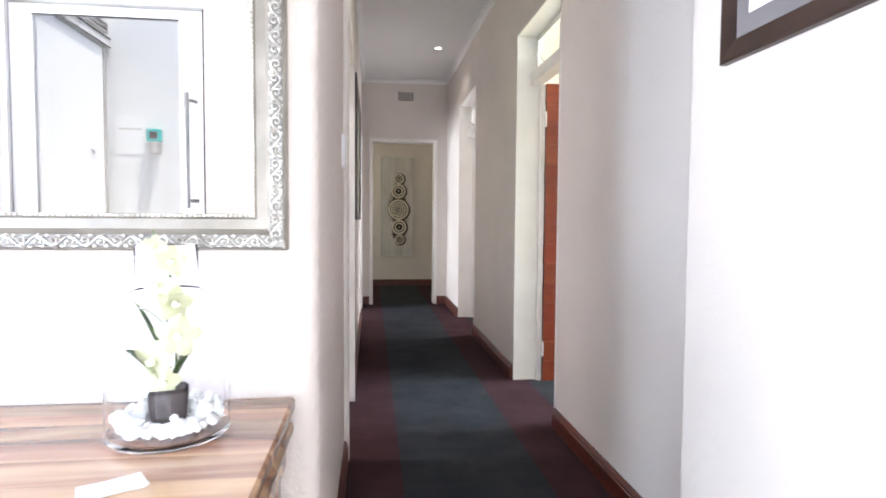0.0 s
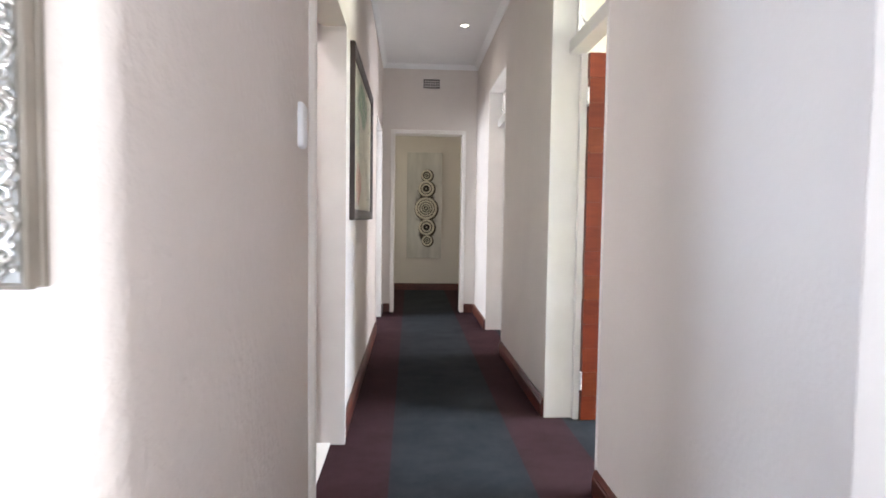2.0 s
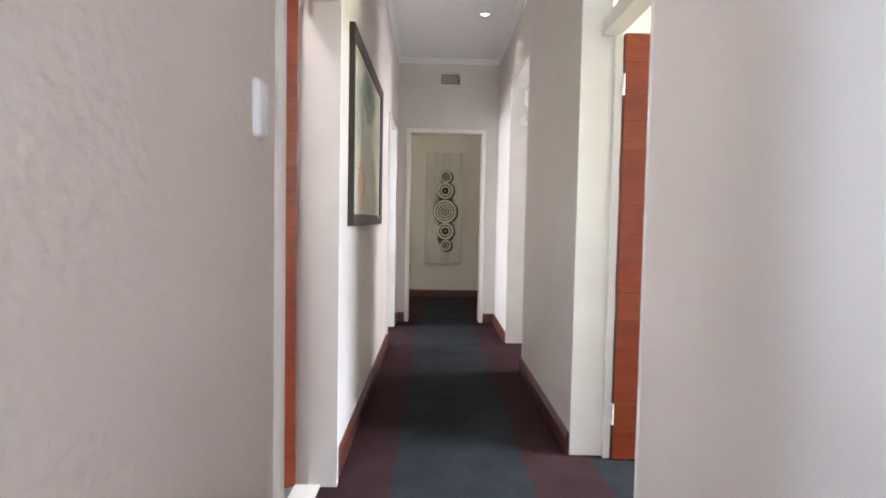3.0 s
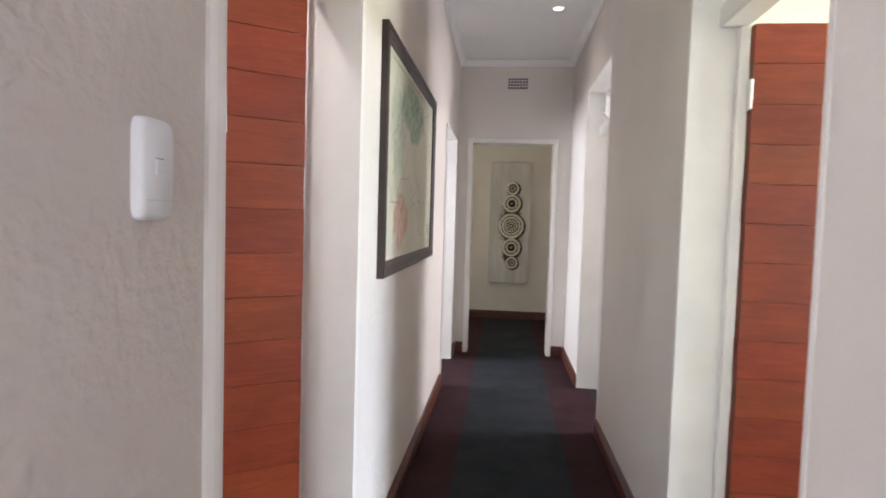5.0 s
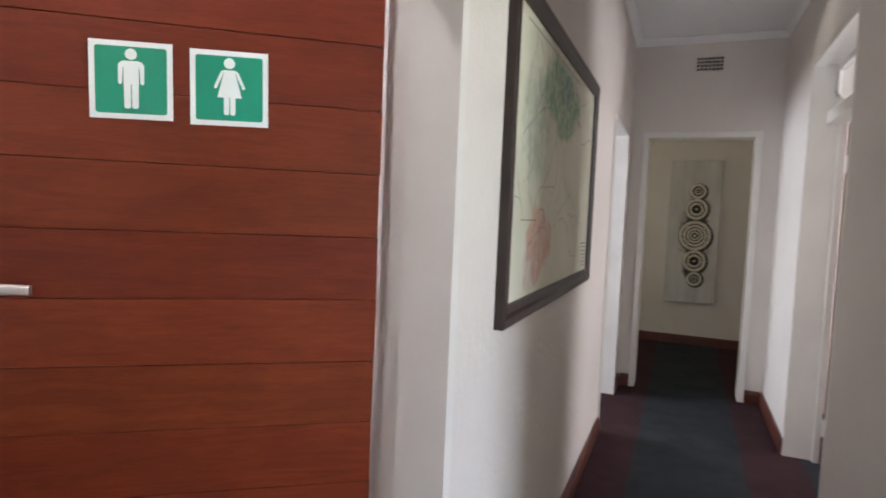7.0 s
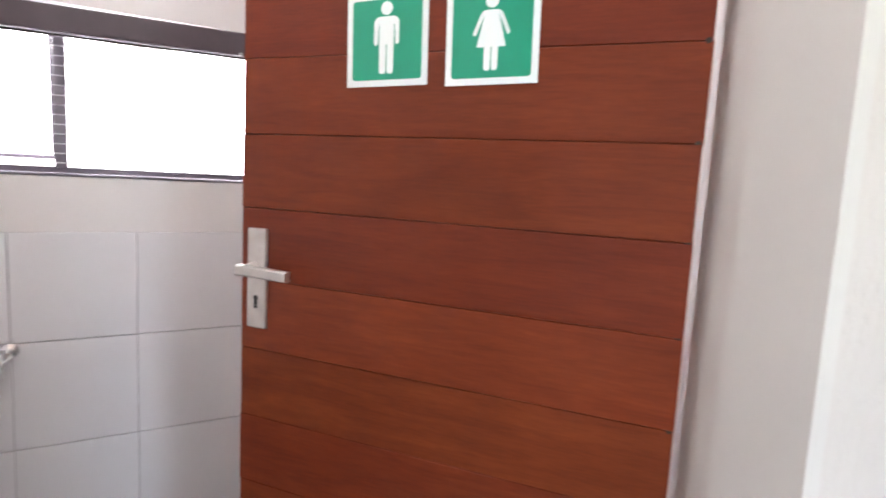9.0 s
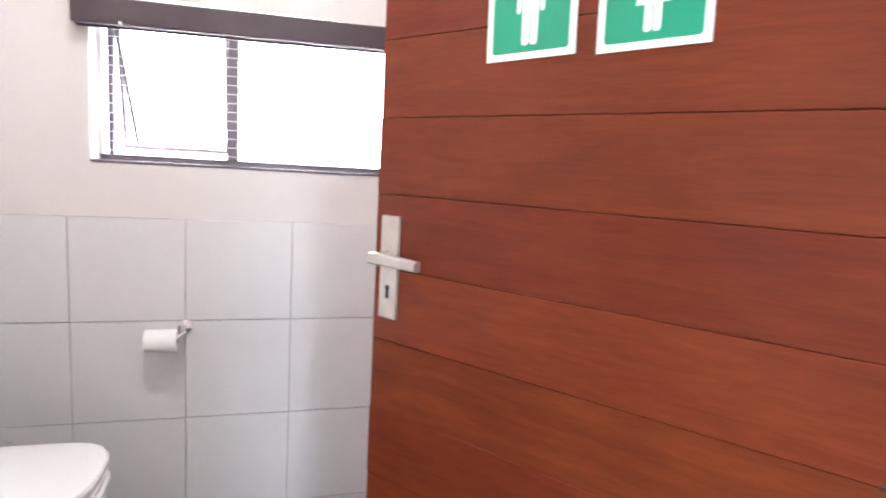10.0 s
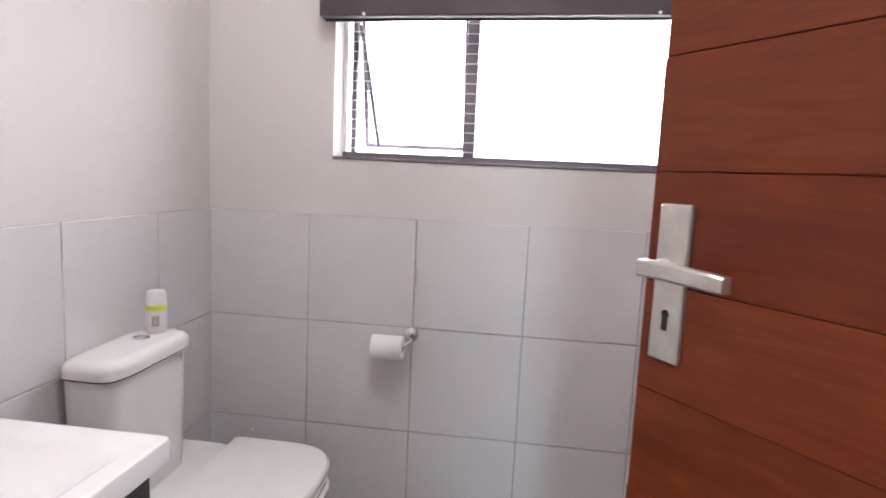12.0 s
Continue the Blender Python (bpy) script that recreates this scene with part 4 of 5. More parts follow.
part("headbox", bm, BRONZE, blind)
bm = bmesh.new()
tube(bm, [(0.03, 0.01, -0.003), (0.03, 1.21, -0.003)], 0.004, 8)
part("bottom_rail", bm, BRONZE, blind)
for y in (0.14, 1.0):
    bm = bmesh.new()
    lathe(bm, [(0.005, 0), (0.005, 0.004), (0.002, 0.006)], 10, pose(0.0645, y, 0.006, 0, 90, 0))
    part("screw_cap", bm, ALU, blind)


def d_shape(cx, y0, y1, half, z, n=14):
    """Toilet-lid outline: a square back at y0, a rounded front at y1."""
    mid = y0 + (y1 - y0) * 0.40
    pts = [(cx + half * 0.97, y0, z), (cx + half, y0 + 0.015, z)]
    for i in range(n + 1):
        a = math.pi * i / n
        c, s = math.cos(a), math.sin(a)
        pts.append((cx + half * math.copysign(abs(c) ** 0.62, c), mid + (y1 - mid) * abs(s) ** 0.62, z))
    return pts + [(cx - half, y0 + 0.015, z), (cx - half * 0.97, y0, z)]


def toilet():
    t = thing("toilet", "white close-coupled toilet with its lid closed", "toilet", pose(-1.354, BATH_Y + 0.014, 0.004))
    lx = -0.070
    bm = bmesh.new()
    loft(bm, [oval(lx, 0.35, 0.0, 0.115, 0.20, 3.0), oval(lx, 0.35, 0.12, 0.11, 0.19, 3.0), oval(lx, 0.34, 0.30, 0.14, 0.21, 2.8), oval(lx, 0.315, 0.45, 0.185, 0.225, 3.2), oval(lx, 0.315, 0.492, 0.19, 0.235, 3.4), oval(lx, 0.315, 0.498, 0.182, 0.228, 3.4)])
    part("pan", bm, CERAMIC, t, smooth=True)
    bm = bmesh.new()
    loft(bm, [oval(lx, 0.112, 0.47, 0.195, 0.107, 8.0), oval(lx, 0.112, 0.522, 0.198, 0.107, 8.0), oval(lx, 0.112, 0.530, 0.190, 0.100, 8.0)])
    part("rear_deck", bm, CERAMIC, t, smooth=True)
    bm = bmesh.new()
    loft(bm, [d_shape(lx, 0.223, 0.540, 0.182, 0.499), d_shape(lx, 0.223, 0.544, 0.185, 0.516), d_shape(lx, 0.225, 0.540, 0.182, 0.520)])
    part("seat", bm, CERAMIC, t, smooth=True)
    bm = bmesh.new()
    loft(bm, [d_shape(lx, 0.224, 0.542, 0.186, 0.5225), d_shape(lx, 0.222, 0.548, 0.191, 0.550), d_shape(lx, 0.228, 0.542, 0.185, 0.559), d_shape(lx, 0.248, 0.518, 0.158, 0.562)])
    part("lid", bm, CERAMIC, t, smooth=True)
    for k in (-1, 1):
        bm = bmesh.new()
        lathe(bm, [(0.010, -0.02), (0.011, 0.0), (0.010, 0.02)], 14, pose(lx + k * 0.10, 0.2175, 0.533, 0, 90, 0))
        part("lid_hinge", bm, CERAMIC, t, smooth=True)
    # cistern with a thick rounded lid
    bm = bmesh.new()
    loft(bm, [oval(0, 0.074, 0.531, 0.148, 0.064, 5.0, 48), oval(0, 0.074, 0.60, 0.154, 0.067, 5.0, 48), oval(0, 0.074, 0.859, 0.160, 0.070, 5.0, 48)])
    part("cistern", bm, CERAMIC, t, smooth=True)
    bm = bmesh.new()
    loft(bm, [oval(0, 0.0765, 0.8592, 0.1615, 0.0725, 5.0, 48), oval(0, 0.0765, 0.8622, 0.1625, 0.0735, 5.0, 48)])
    part("lid_joint", bm, BLACK, t, "dark joint under the cistern lid")
    bm = bmesh.new()
    loft(bm, [oval(0, 0.078, z, rx, ry, p, 48) for z, rx, ry, p in ((0.8625, 0.162, 0.074, 5.0), (0.865, 0.166, 0.077, 5.0), (0.883, 0.167, 0.0775, 5.0), (0.893, 0.164, 0.075, 5.0), (0.900, 0.157, 0.069, 4.6), (0.904, 0.146, 0.060, 4.2), (0.905, 0.130, 0.050, 4.0))])
    part("cistern_lid", bm, CERAMIC, t, smooth=True)
    bm = bmesh.new()
    lathe(bm, [(0.021, 0.903), (0.021, 0.908), (0.016, 0.910), (0.015, 0.908), (0.002, 0.908)], 22, pose(-0.044, 0.076, 0))
    part("flush_button", bm, CHROME, t, "chrome flush button", True)


toilet()

can = thing("air_freshener", "white air freshener can with a yellow band, on the cistern", "spray can", pose(-1.462, BATH_Y + 0.090, 0.909) @ Matrix.Diagonal((1.0, 1.0, 0.79, 1)))
bm = bmesh.new()
lathe(bm, [(0.024, 0), (0.026, 0.003), (0.026, 0.088), (0.0245, 0.094)], 24)
part("body", bm, PLASTIC, can, smooth=True)
bm = bmesh.new()
lathe(bm, [(0.0265, 0.080), (0.0268, 0.081), (0.0268, 0.093), (0.0262, 0.094)], 24)
part("band", bm, YELLOW, can, "yellow-green printed band", True)
bm = bmesh.new()
lathe(bm, [(0.0255, 0.0945), (0.0255, 0.104), (0.0245, 0.135), (0.021, 0.142), (0.01, 0.1425)], 24)
part("cap", bm, PLASTIC, can, "translucent white cap", True)
bm = bmesh.new()
for k in range(9):
    a0 = radians(8 + 5.0 * k)
    w = radians(1.4 + (k * 7 % 4) * 0.7)
    pts = [(0.0264 * math.cos(a), 0.0264 * math.sin(a)) for a in (a0, a0 + w)]
    v = [bm.verts.new((x, y, z)) for (x, y), z in ((pts[0], 0.025), (pts[1], 0.025), (pts[1], 0.062), (pts[0], 0.062))]
    bm.faces.new(v)
part("print_bars", bm, INK, can, "small grey printed bars")

brush = thing("toilet_brush", "slim toilet brush in a holder beside the toilet", "toilet brush", pose(-1.805, 2.273, 0.004))
bm = bmesh.new()
lathe(bm, [(0.045, 0), (0.045, 0.14), (0.038, 0.15), (0.012, 0.15)], 22)
part("holder", bm, PLASTIC, brush, smooth=True)
bm = bmesh.new()
tube(bm, [(0, 0, 0.15), (0, 0, 0.42), (0.0, 0.002, 0.475), (0.004, 0.012, 0.490)], 0.005, 8)
part("handle", bm, STEEL, brush, smooth=True)

roll = thing("toilet_roll_holder", "chrome wall holder with a white paper roll", "toilet roll holder", pose(BATH_X + 0.0105, 2.790, 0.837))
bm = bmesh.new()
lathe(bm, [(0.024, 0), (0.024, 0.006), (0.018, 0.010), (0.009, 0.014), (0.009, 0.062)], 24, pose(0, 0, 0, 0, 90, 0))
part("rose", bm, CHROME, roll, smooth=True)
bm = bmesh.new()
tube(bm, [(0.060, 0.012, -0.002), (0.066, 0.0, -0.012), (0.066, -0.02, -0.03), (0.066, -0.119, -0.03)], 0.006, 10)
part("arm", bm, CHROME, roll, smooth=True)
bm = bmesh.new()
lathe(bm, [(0.012, 0), (0.036, 0.0), (0.038, 0.002), (0.038, 0.098), (0.036, 0.10), (0.012, 0.10)], 26, pose(0.066, -0.015, -0.030, 90, 0, 0))
part("paper_roll", bm, PAPER, roll, "white paper roll", True)
# black disc on the roll's closed end, for the shade inside the hollow core
bm = bmesh.new()
lathe(bm, [(0.0125, -0.0004), (0.0125, 0.0002)], 16, pose(0.066, -0.0148, -0.030, 90, 0, 0))
part("roll_core", bm, BLACK, roll)


def vanity():
    x0, x1, y1, top = -0.961, -0.40, 2.534, 0.886
    v = thing("vanity_unit", "dark laminate vanity cabinet against the tiled wall", "cabinet", pose(0, 0, 0.004))
    bm = bevelled(x0 + 0.028, x1 - 0.02, BATH_Y + 0.008, y1 - 0.040, 0.0, top - 0.05, 0.003)
    part("body", bm, CABINET, v)
    for a, b in ((x0 + 0.038, (x0 + x1) / 2), ((x0 + x1) / 2 + 0.004, x1 - 0.023)):
        bm = bevelled(a, b, y1 - 0.0395, y1 - 0.020, 0.08, top - 0.052, 0.002)
        d = part("door", bm, CABINET, v)
        bm = bevelled((a + b) / 2 - 0.04, (a + b) / 2 + 0.04, y1 - 0.0195, y1 - 0.006, 0.60, 0.612, 0.002)
        part("handle", bm, STEEL, d)
    b = thing("wash_basin", "white rectangular ceramic basin top on the cabinet", "basin", pose((x0 + x1) / 2, (BATH_Y + 0.008 + y1) / 2, top))
    w, d = (x1 - x0) / 2, (y1 - BATH_Y - 0.008) / 2
    bm = bmesh.new()
    rings = [(-0.045, w - 0.004, d - 0.004, 0.012), (-0.041, w, d, 0.014), (-0.036, w, d, 0.014), (-0.008, w, d, 0.014), (-0.002, w - 0.002, d - 0.002, 0.014), (0.0, w - 0.008, d - 0.008, 0.012), (0.0, w - 0.012, d - 0.012, 0.012),
             (0.0, w - 0.056, d - 0.036, 0.03), (-0.001, w - 0.060, d - 0.040, 0.03), (-0.006, w - 0.072, d - 0.05, 0.04), (-0.022, w - 0.11, d - 0.075, 0.05), (-0.030, w - 0.17, d - 0.10, 0.03)]
    loft(bm, [round_rect(hx, hy, r, z) for z, hx, hy, r in rings])
    part("basin_top", bm, CERAMIC, b, smooth=True)
    bm = bmesh.new()
    lathe(bm, [(0.02, -0.030), (0.02, -0.027), (0.012, -0.0265)], 18)
    part("drain", bm, CHROME, b, smooth=True)


vanity()


# ---- reception ----
def console_table():
    x0, x1, y0, y1, top = -1.45, -0.073, 1.035, 1.545, 0.71
    t = thing("console_table", "sheesham wood console table with striped plank top", "console table", pose(x0, y0, 0))
    w, d = x1 - x0, y1 - y0
    cuts = [0.0, 0.085, 0.185, 0.265, 0.365, 0.43, d]
    for a, b in zip(cuts, cuts[1:]):
        bm = bmesh.new()
        prof = [(0.0, -0.032), (w - 0.006, -0.032), (w, -0.024), (w, -0.007), (w - 0.006, 0.0), (0.0, 0.0)]
        loft(bm, [[(x, y, top + z) for x, z in prof] for y in (a, b - 0.0004)])
        part("board", bm, TABLE_WOOD, t)
    bm = bevelled(0.02, w - 0.02, 0.02, d - 0.01, top - 0.16, top - 0.0325, 0.003)
    part("apron", bm, TABLE_WOOD, t)
    bm = bevelled(0.002, w - 0.002, 0.004, d, top - 0.085, top - 0.055, 0.012, 3)
    part("moulding", bm, TABLE_WOOD, t)
    for x in (0.03, w - 0.085):
        for y in (0.03, d - 0.08):
            bm = bevelled(x, x + 0.055, y, y + 0.055, 0.0, top - 0.161, 0.004)
            part("leg", bm, TABLE_WOOD, t)


console_table()


def wall_mirror():
    x0, x1, z0, z1 = -1.36, -0.086, 1.056, 1.98
    cx, cz = (x0 + x1) / 2, (z0 + z1) / 2
    wx, wz = (x1 - x0) / 2, (z1 - z0) / 2
    f = thing("wall_mirror", "large mirror in an ornate silver scrollwork frame", "mirror", pose(cx, 1.555, cz))
    prof = [(-0.001, 0.0), (-0.012, 0.0), (-0.013, 0.002), (-0.022, 0.002), (-0.024, 0.0), (-0.036, 0.0), (-0.040, 0.004), (-0.036, 0.009), (-0.038, 0.022), (-0.034, 0.034), (-0.024, 0.040), (-0.014, 0.048), (-0.012, 0.070), (-0.016, 0.074), (-0.012, 0.082), (-0.001, 0.082)]
    corners = [(-1, -1), (1, -1), (1, 1), (-1, 1)]
    for k in range(4):
        a, b = corners[k], corners[(k + 1) % 4]
        bm = bmesh.new()
        loft(bm, [[(c[0] * (wx - w), u, c[1] * (wz - w)) for u, w in prof] for c in (a, b)])
        part("frame_side", bm, SILVER_FLAT, f)
    rnd = random.Random(3)

    def scroll(bm, cx_, cz_, ang, flip, r0, thick=0.0026):
        pts = []
        for i in range(18):
            q = i / 17
            a = ang + flip * (q * 7.4)
            r = r0 * (1 - 0.84 * q)
            pts.append((cx_ + r * math.cos(a), -0.0405 - 0.004 * math.sin(q * 3), cz_ + r * math.sin(a)))
        tube(bm, pts, thick, 5, lambda q: 1.0 - 0.45 * q)

    band = 0.0215
    for k in range(4):
        a, b = corners[k], corners[(k + 1) % 4]
        bm = bmesh.new()
        loft(bm, [[(c[0] * (wx - w), u, c[1] * (wz - w)) for u, w in ((-0.035, 0.0075), (-0.0388, 0.0075), (-0.0392, 0.022), (-0.0382, 0.0355), (-0.034, 0.0355))] for c in (a, b)])
        part("band", bm, TARNISH, f, "tarnished silver ground of the scroll band")
        pa = Vector((a[0] * (wx - band), 0, a[1] * (wz - band)))
        pb = Vector((b[0] * (wx - band), 0, b[1] * (wz - band)))
        along = (pb - pa).normalized()
        across = Vector((-along.z, 0, along.x))
        length = (pb - pa).length
        n = 2 * int(length / 0.062)
        heading = math.atan2(along.z, along.x)
        bm = bmesh.new()
        vine = []
        for i in range(n * 8 + 1):
            q = i / (n * 8)
            p = pa.lerp(pb, q) + across * 0.0105 * math.sin(q * n * math.pi)
            vine.append((p.x, -0.0405, p.z))
        tube(bm, vine, 0.0024, 5)
        for i in range(n):
            s = 1 if i % 2 else -1
            p = pa.lerp(pb, (i + 0.5) / n)
            q = p + across * 0.0015 * s
            scroll(bm, q.x, q.z, heading + math.pi / 2 * -s + rnd.uniform(-0.2, 0.2), s, 0.0108)
            for u, v, r in ((0.013, 0.0085, 0.0052), (-0.012, 0.0095, 0.0044), (0.004, -0.0115, 0.0038)):
                e = p + along * u + across * v * s
                scroll(bm, e.x, e.z, rnd.uniform(0, 6), -s, r, 0.0019)
        tagged(part("scrollwork", bm, SILVER, f, "raised silver scrollwork", True), kind="stuff")
        pa = Vector((a[0] * (wx - 0.078), 0, a[1] * (wz - 0.078)))
        pb = Vector((b[0] * (wx - 0.078), 0, b[1] * (wz - 0.078)))
        n = int((pb - pa).length / 0.011)
        bm = bmesh.new()
        for i in range(n):
            p = pa.lerp(pb, (i + 0.5) / n)
            bmesh.ops.create_icosphere(bm, subdivisions=1, radius=0.0045, matrix=pose(p.x, -0.0145, p.z, 0, rnd.uniform(0, 90), 0) @ Matrix.Diagonal((1.2, 0.7, 0.8, 1)))
        tagged(part("beading", bm, SILVER, f, "fine silver beading", True), kind="stuff")
    bm = bmesh.new()
    box(bm, -wx + 0.080, wx - 0.080, -0.008, -0.002, -wz + 0.080, wz - 0.080)
    part("mirror_glass", bm, MIRROR, f, "mirror glass")


wall_mirror()


def vase_arrangement():
    cx, cy, top = -0.286, 1.338, 0.7105
    v = thing("glass_vase", "wide clear glass vase with a narrow neck on the table", "vase", pose(cx, cy, top))
    R = 0.112
    bm = bmesh.new()
    lathe(bm, [(R - 0.006, 0.0), (R, 0.006), (R, 0.262), (R - 0.008, 0.271), (0.066, 0.280), (0.0575, 0.293), (0.056, 0.364), (0.0548, 0.367), (0.0535, 0.364), (0.0545, 0.293),
               (0.063, 0.2765), (R - 0.010, 0.2675), (R - 0.0035, 0.260), (R - 0.0035, 0.014), (R - 0.010, 0.009), (0.02, 0.008)], 56)
    glass = part("glass_body", bm, THIN_GLASS, v, "clear glass cylinder with a narrow neck", True)
    glass.visible_shadow = False

    rnd = random.Random(8)
    bm = bmesh.new()
    for i in range(230):
        a, rr = rnd.uniform(0, 6.28), 0.093 * math.sqrt(rnd.uniform(0.22, 1))
        lay = rnd.choice((0, 0, 1, 1, 2)) if math.sin(a) > -0.35 or rr > 0.085 else 0
        k = rnd.uniform(0.008, 0.0125)
        bmesh.ops.create_icosphere(bm, subdivisions=1, radius=1, matrix=pose(rr * math.cos(a), rr * math.sin(a), 0.028 + lay * 0.012, rnd.uniform(0, 90), rnd.uniform(0, 90), rnd.uniform(0, 90)) @ Matrix.Diagonal((k * 1.25, k, k * 0.8, 1)))
    stones = part("pebbles", bm, PEBBLE, None, "bed of white polished pebbles inside the vase", True, pose(cx, cy, top))
    tagged(stones, category="pebbles", kind="stuff")

    o = thing("orchid", "potted cream orchid with green leaves, standing in the vase", "orchid", pose(cx + 0.004, cy - 0.012, top + 0.030, 0, 0, 14))
    bm = bmesh.new()
    loft(bm, [oval(0, 0, 0, 0.031, 0.031, 8), oval(0, 0, 0.058, 0.035, 0.035, 8), oval(0, 0, 0.064, 0.030, 0.030, 6), oval(0, 0, 0.06, 0.01, 0.01, 2)])
    part("pot", bm, POT, o, "dark square pot", True)
    bm = bmesh.new()
    tube(bm, [(0, 0, 0.055), (0.004, 0.0, 0.14), (-0.004, 0.006, 0.22), (-0.012, 0.002, 0.30), (-0.022, -0.004, 0.365)], 0.0032, 6, lambda q: 1 - 0.5 * q)
    tube(bm, [(0.01, 0.004, 0.055), (0.016, 0.006, 0.16), (0.004, 0.002, 0.29)], 0.0022, 6)
    part("stem", bm, LEAF, o, "green stem", True)

    def leaf(ang, length, width, lift, droop, z):
        bm = bmesh.new()
        n = 9
        rows = []
        for i in range(n):
            q = i / (n - 1)
            w = width * math.sin(math.pi * min(1, 0.08 + q * 0.9)) ** 0.7
            r, hh = length * q, lift * q - droop * q * q
            rows.append([(r, -w, hh + 0.25 * w), (r, 0, hh), (r, w, hh + 0.25 * w)])
        vs = [[bm.verts.new(p) for p in row] for row in rows]
        for a, b in zip(vs, vs[1:]):
            for j in range(2):
                bm.faces.new((a[j], a[j + 1], b[j + 1], b[j]))
        bmesh.ops.solidify(bm, geom=bm.faces[:], thickness=0.0014)
        part("leaf", bm, LEAF, o, smooth=True, m=pose(0, 0, z, 0, 0, ang))

    for ang, l, w, lift, droop, z in ((182, 0.072, 0.036, 0.10, 0.02, 0.06), (10, 0.05, 0.024, 0.12, 0.02, 0.06), (120, 0.055, 0.014, 0.10, 0.05, 0.07), (165, 0.060, 0.012, 0.17, 0.04, 0.10), (200, 0.05, 0.011, 0.09, 0.04, 0.17), (330, 0.045, 0.014, 0.10, 0.03, 0.06)):
        leaf(ang, l, w, lift, droop, z)

    def flower(x, y, z, yaw, size):
        bm = bmesh.new()
        lathe(bm, [(0.003, 0), (size * 0.2, size * 0.25), (size * 0.13, size * 0.5), (0.002, size * 0.45)], 10, pose(0, 0, 0, 90, 0, 0))
        f = part("flower", bm, PETAL, o, "cream flower with pale yellow lip", True, pose(x, y, z, 0, 0, yaw))
        for i in range(5):
            bm = bmesh.new()
            rows = []
            for j in range(6):
                q = j / 5
                w = size * 0.42 * math.sin(math.pi * (0.12 + 0.82 * q)) ** 0.8
                rows.append([(-w, -0.01 * q + 0.25 * size * q * q, size * q), (0, -0.2 * size * q, size * q), (w, -0.01 * q + 0.25 * size * q * q, size * q)])
            vs = [[bm.verts.new(p) for p in row] for row in rows]
            for a, b in zip(vs, vs[1:]):
                for k in range(2):
                    bm.faces.new((a[k], a[k + 1], b[k + 1], b[k]))
            bmesh.ops.solidify(bm, geom=bm.faces[:], thickness=0.001)
            part("petal", bm, PETAL, f, smooth=True, m=pose(0, 0, 0, 0, i * 72 + 10, 0))

    for x, y, z, yaw, size in ((0.018, -0.02, 0.165, 10, 0.036), (-0.022, -0.018, 0.12, -30, 0.034), (-0.006, -0.02, 0.08, 0, 0.026), (0.012, -0.012, 0.225, 25, 0.030), (-0.014, -0.016, 0.262, -20, 0.028), (0.006, -0.012, 0.305, 15, 0.026), (-0.018, -0.012, 0.335, -10, 0.018)):
        flower(x, y, z, yaw, size * 1.2)


vase_arrangement()

cards = thing("card_stack", "small stack of white cards on the console table", "cards", pose(-0.297, 1.105, 0.7105, 0, 0, 26))
for k in range(3):
    bm = bmesh.new()
    box(bm, -0.045, 0.045, -0.028, 0.028, k * 0.0006, k * 0.0006 + 0.0005)
    part("card", bm, PAPER, cards, m=pose(0.002 * k, -0.001 * k, 0, 0, 0, 4 * k))


def entrance_door():
    """White aluminium glass door in the entrance wall, seen in the mirror."""
    x0, x1, z1 = -1.84, -0.785, 2.3
    d = tagged(thing("door_6", "white aluminium framed glass entrance door with bar handle", "glass door", pose(0, -0.45, 0)), kind="structure")
    bm = bmesh.new()
    for a, b, c, e in ((x0, x0 + 0.05, 0, z1), (x1 - 0.012, x1, 0, z1), (x0 + 0.05, x1 - 0.012, z1 - 0.04, z1)):
        box(bm, a, b, -0.05, 0.05, c, e)
    part("frame", bm, ALU, d)
    bm = bmesh.new()
    for a, b, c, e in ((x0 + 0.055, x0 + 0.17, 0.02, 2.25), (x1 - 0.15, x1 - 0.018, 0.02, 2.25), (x0 + 0.17, x1 - 0.15, 0.02, 0.2), (x0 + 0.17, x1 - 0.15, 2.20, 2.25)):
        box(bm, a, b, -0.02, 0.02, c, e)
    leaf = part("leaf", bm, ALU, d)
    bm = bmesh.new()
    box(bm, x0 + 0.171, x1 - 0.151, -0.003, 0.003, 0.201, 2.199)
    pane = part("pane", bm, GLASS, leaf)
    pane.visible_shadow = False
    bm = bmesh.new()
    box(bm, x1 - 0.0175, x1 - 0.0075, -0.02, 0.052, 0.02, 2.25)
    part("edge_gasket", bm, BLACK, d, "black rubber edge gasket")
    bm = bmesh.new()
    box(bm, x0 + 0.168, x1 - 0.148, 0.0201, 0.0225, 2.192, 2.20)
    part("glazing_bead", bm, BLACK, leaf, "black glazing bead")
    bm = bmesh.new()
    xh, xb = x1 - 0.062, x1 - 0.098
    tube(bm, [(xb, 0.078, 1.18), (xb, 0.078, 1.80)], 0.014, 14)
    for z in (1.22, 1.76):
        tube(bm, [(xh, 0.02, z), (xh - 0.008, 0.06, z), (xb, 0.078, z)], 0.009, 10)
    part("bar_handle", bm, plain("satin_grey_steel", (0.34, 0.34, 0.34), (0.42, 0.42, 0.42), 0.35, 20.0, metal=0.8), leaf, "vertical steel bar handle", True)


entrance_door()

# porch seen through the glass door
WHITEWASH = plain("white_exterior_paint", (0.78, 0.78, 0.77), (0.82, 0.82, 0.81), 0.8, 2.0, bump=0.3, bump_scale=50, bump_dist=0.003)
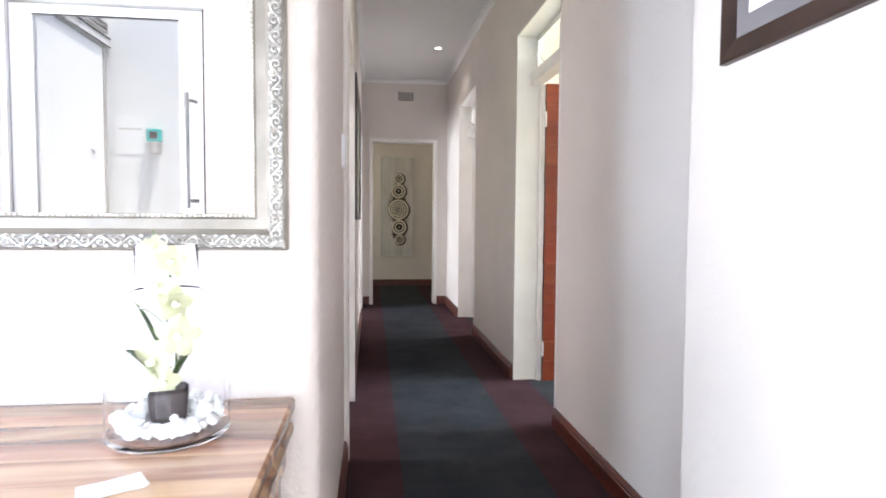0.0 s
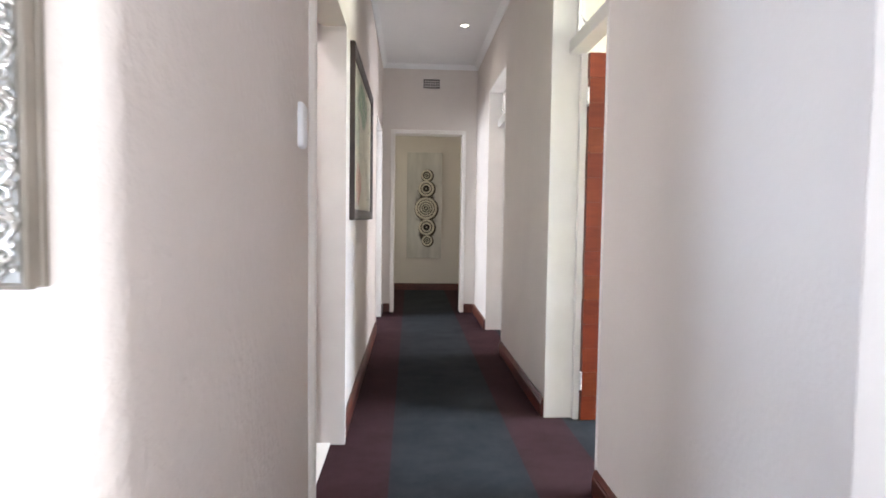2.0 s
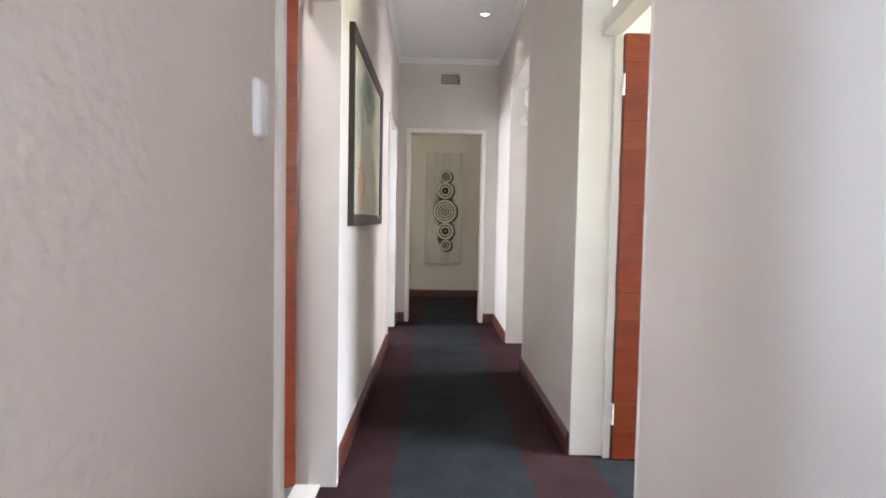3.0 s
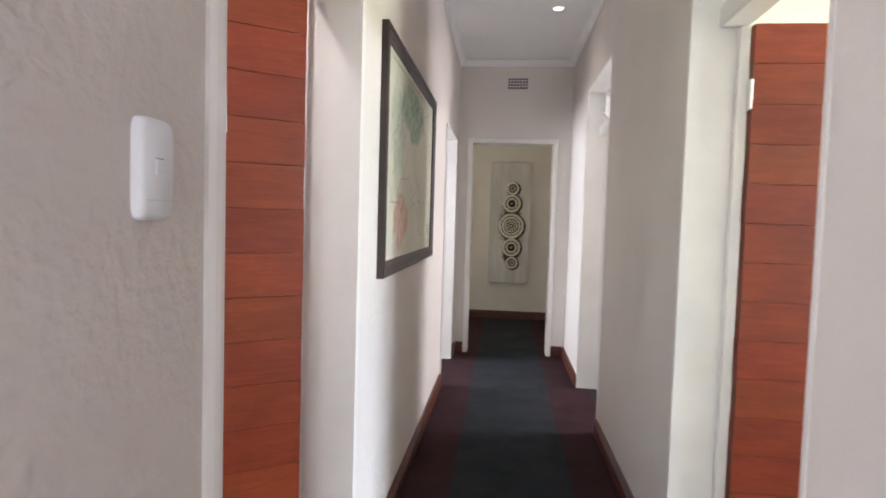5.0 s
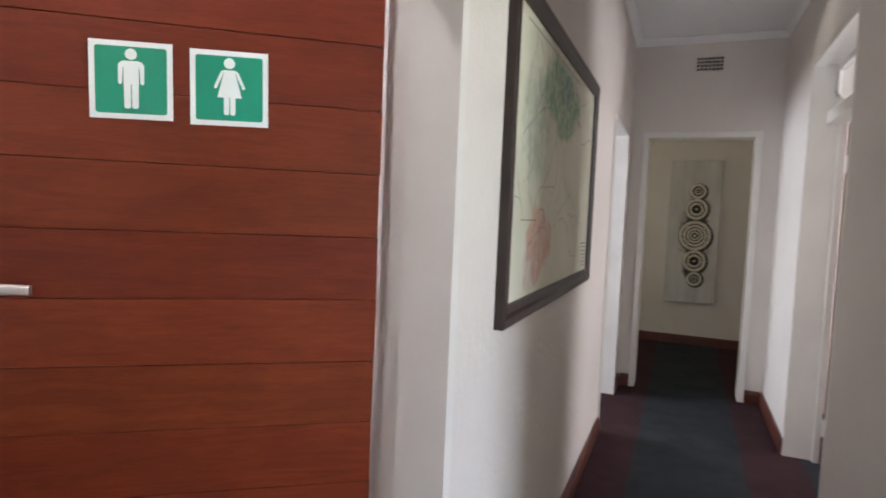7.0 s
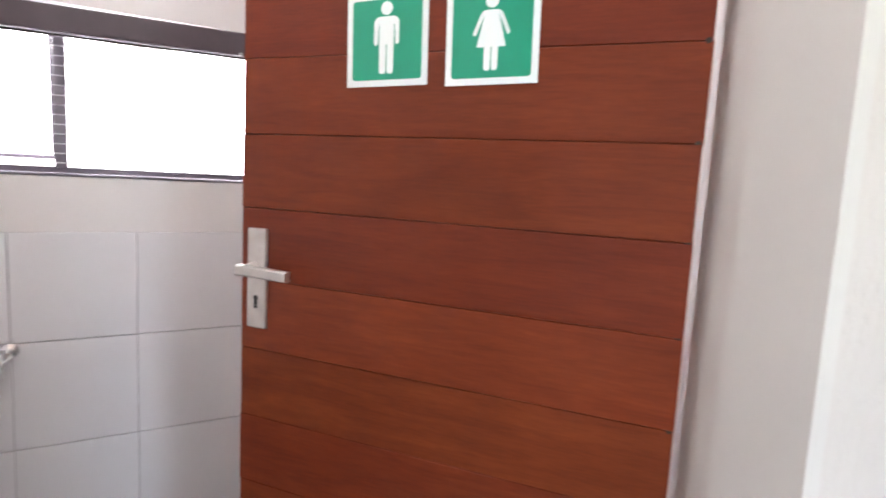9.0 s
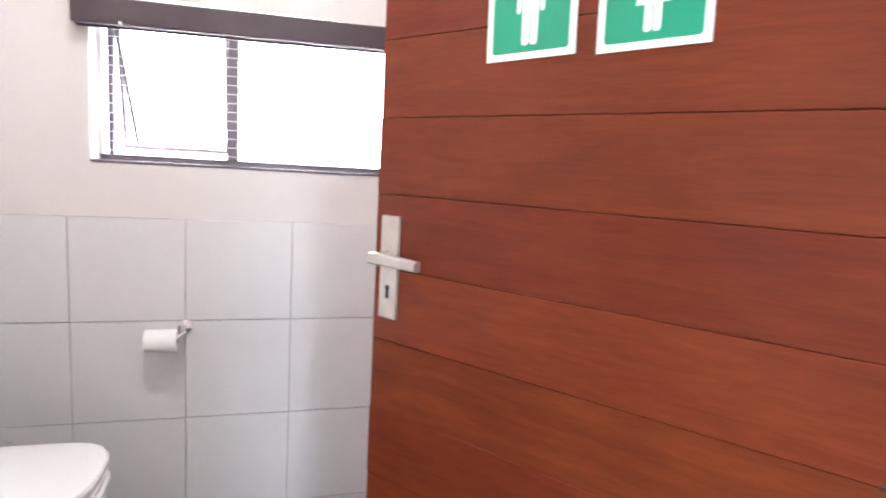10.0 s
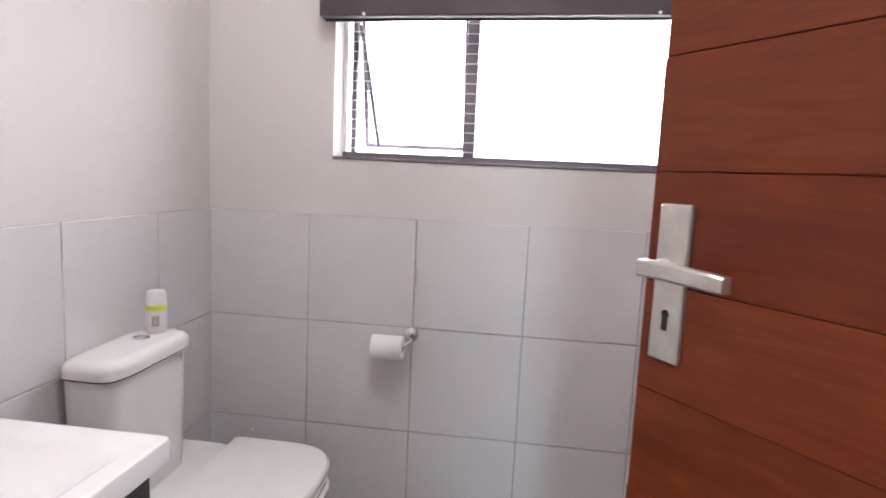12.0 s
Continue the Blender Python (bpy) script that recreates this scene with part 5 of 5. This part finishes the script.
for name, axis, p0, p1, a0, a1 in (("wall_porch_east", "x", -0.70, -0.56, -1.9, -0.545), ("wall_porch_south", "y", -2.05, -1.9, -2.1, -0.56), ("wall_porch_west", "x", -2.1, -1.95, -1.9, -0.54)):
    bm = bmesh.new()
    wall_pieces(bm, axis, p0, p1, a0, a1, -0.12, 2.2 if "east" in name else 2.75)
    structure(name, bm, WHITEWASH, "white-painted porch wall outside the glass door", "wall")

slider = thing("sliding_door", "white sliding door panel hung from a grey rail on the porch", "sliding door", pose(-1.95, 0, 0))
bm = bevelled(0.012, 0.042, -1.80, -0.86, -0.11, 2.40, 0.003)
panel = part("panel", bm, ALU, slider)
for y in (-1.84, -0.86):
    bm = bmesh.new()
    box(bm, 0.008, 0.048, y, y + 0.035, -0.11, 2.41)
    part("edge_strip", bm, STEEL, slider, "grey edge strip")
bm = bmesh.new()
lathe(bm, [(0.028, 0), (0.028, 0.008), (0.02, 0.012)], 18, pose(0.042, -1.62, 1.62, 0, 90, 0))
part("pull", bm, PLASTIC, panel, "round white pull", True)
bm = bevelled(0.001, 0.06, -1.89, -0.56, 2.43, 2.49, 0.004)
part("rail", bm, plain("pale_rail_paint", (0.60, 0.59, 0.57), (0.68, 0.67, 0.65), 0.5, 9.0), slider, "pale sliding rail")
for z in (2.427, 2.492):
    bm = bmesh.new()
    box(bm, 0.0605, 0.066, -1.89, -0.56, z - 0.005, z + 0.005)
    part("rail_lip", bm, BLACK, slider, "dark rail lip")
bm = bmesh.new()
for a, b, c, e in ((-1.885, -1.56, 2.535, 2.545), (-1.885, -1.56, 2.60, 2.61), (-1.885, -1.875, 2.545, 2.60), (-1.57, -1.56, 2.545, 2.60), (-1.875, -1.57, 2.567, 2.573)):
    box(bm, 0.001, 0.05, a, b, c, e)
part("closer_frame", bm, STEEL, slider, "grey open frame of the door closer")
bm = bevelled(0.001, 0.07, -1.36, -1.28, 2.54, 2.62, 0.01)
part("roller_cap", bm, PLASTIC, slider, "white roller cap")

gate = thing("wall_dispenser", "small teal wall dispenser with a steel cup below", "dispenser", pose(-1.57, -1.9, 1.715))
bm = bevelled(-0.052, 0.052, 0.001, 0.06, 0.0, 0.10, 0.008)
part("housing", bm, TEAL, gate)
bm = bevelled(-0.028, 0.03, 0.0605, 0.064, 0.022, 0.075, 0.001)
part("screen", bm, BLACK, gate)
bm = bmesh.new()
lathe(bm, [(0.04, -0.09), (0.043, -0.08), (0.043, -0.012), (0.04, -0.004)], 20, pose(0.01, 0.046, 0))
part("cup", bm, STEEL, gate, smooth=True)
notice = thing("notice", "white paper notice pinned beside the dispenser", "notice", pose(-1.76, -1.9, 1.62))
bm = bmesh.new()
box(bm, -0.11, 0.11, 0.001, 0.004, 0.0, 0.30)
sheet = part("sheet", bm, PAPER, notice)
bm = bmesh.new()
box(bm, -0.085, 0.085, 0.0041, 0.005, 0.19, 0.202)
part("print_bar", bm, STEEL, sheet)
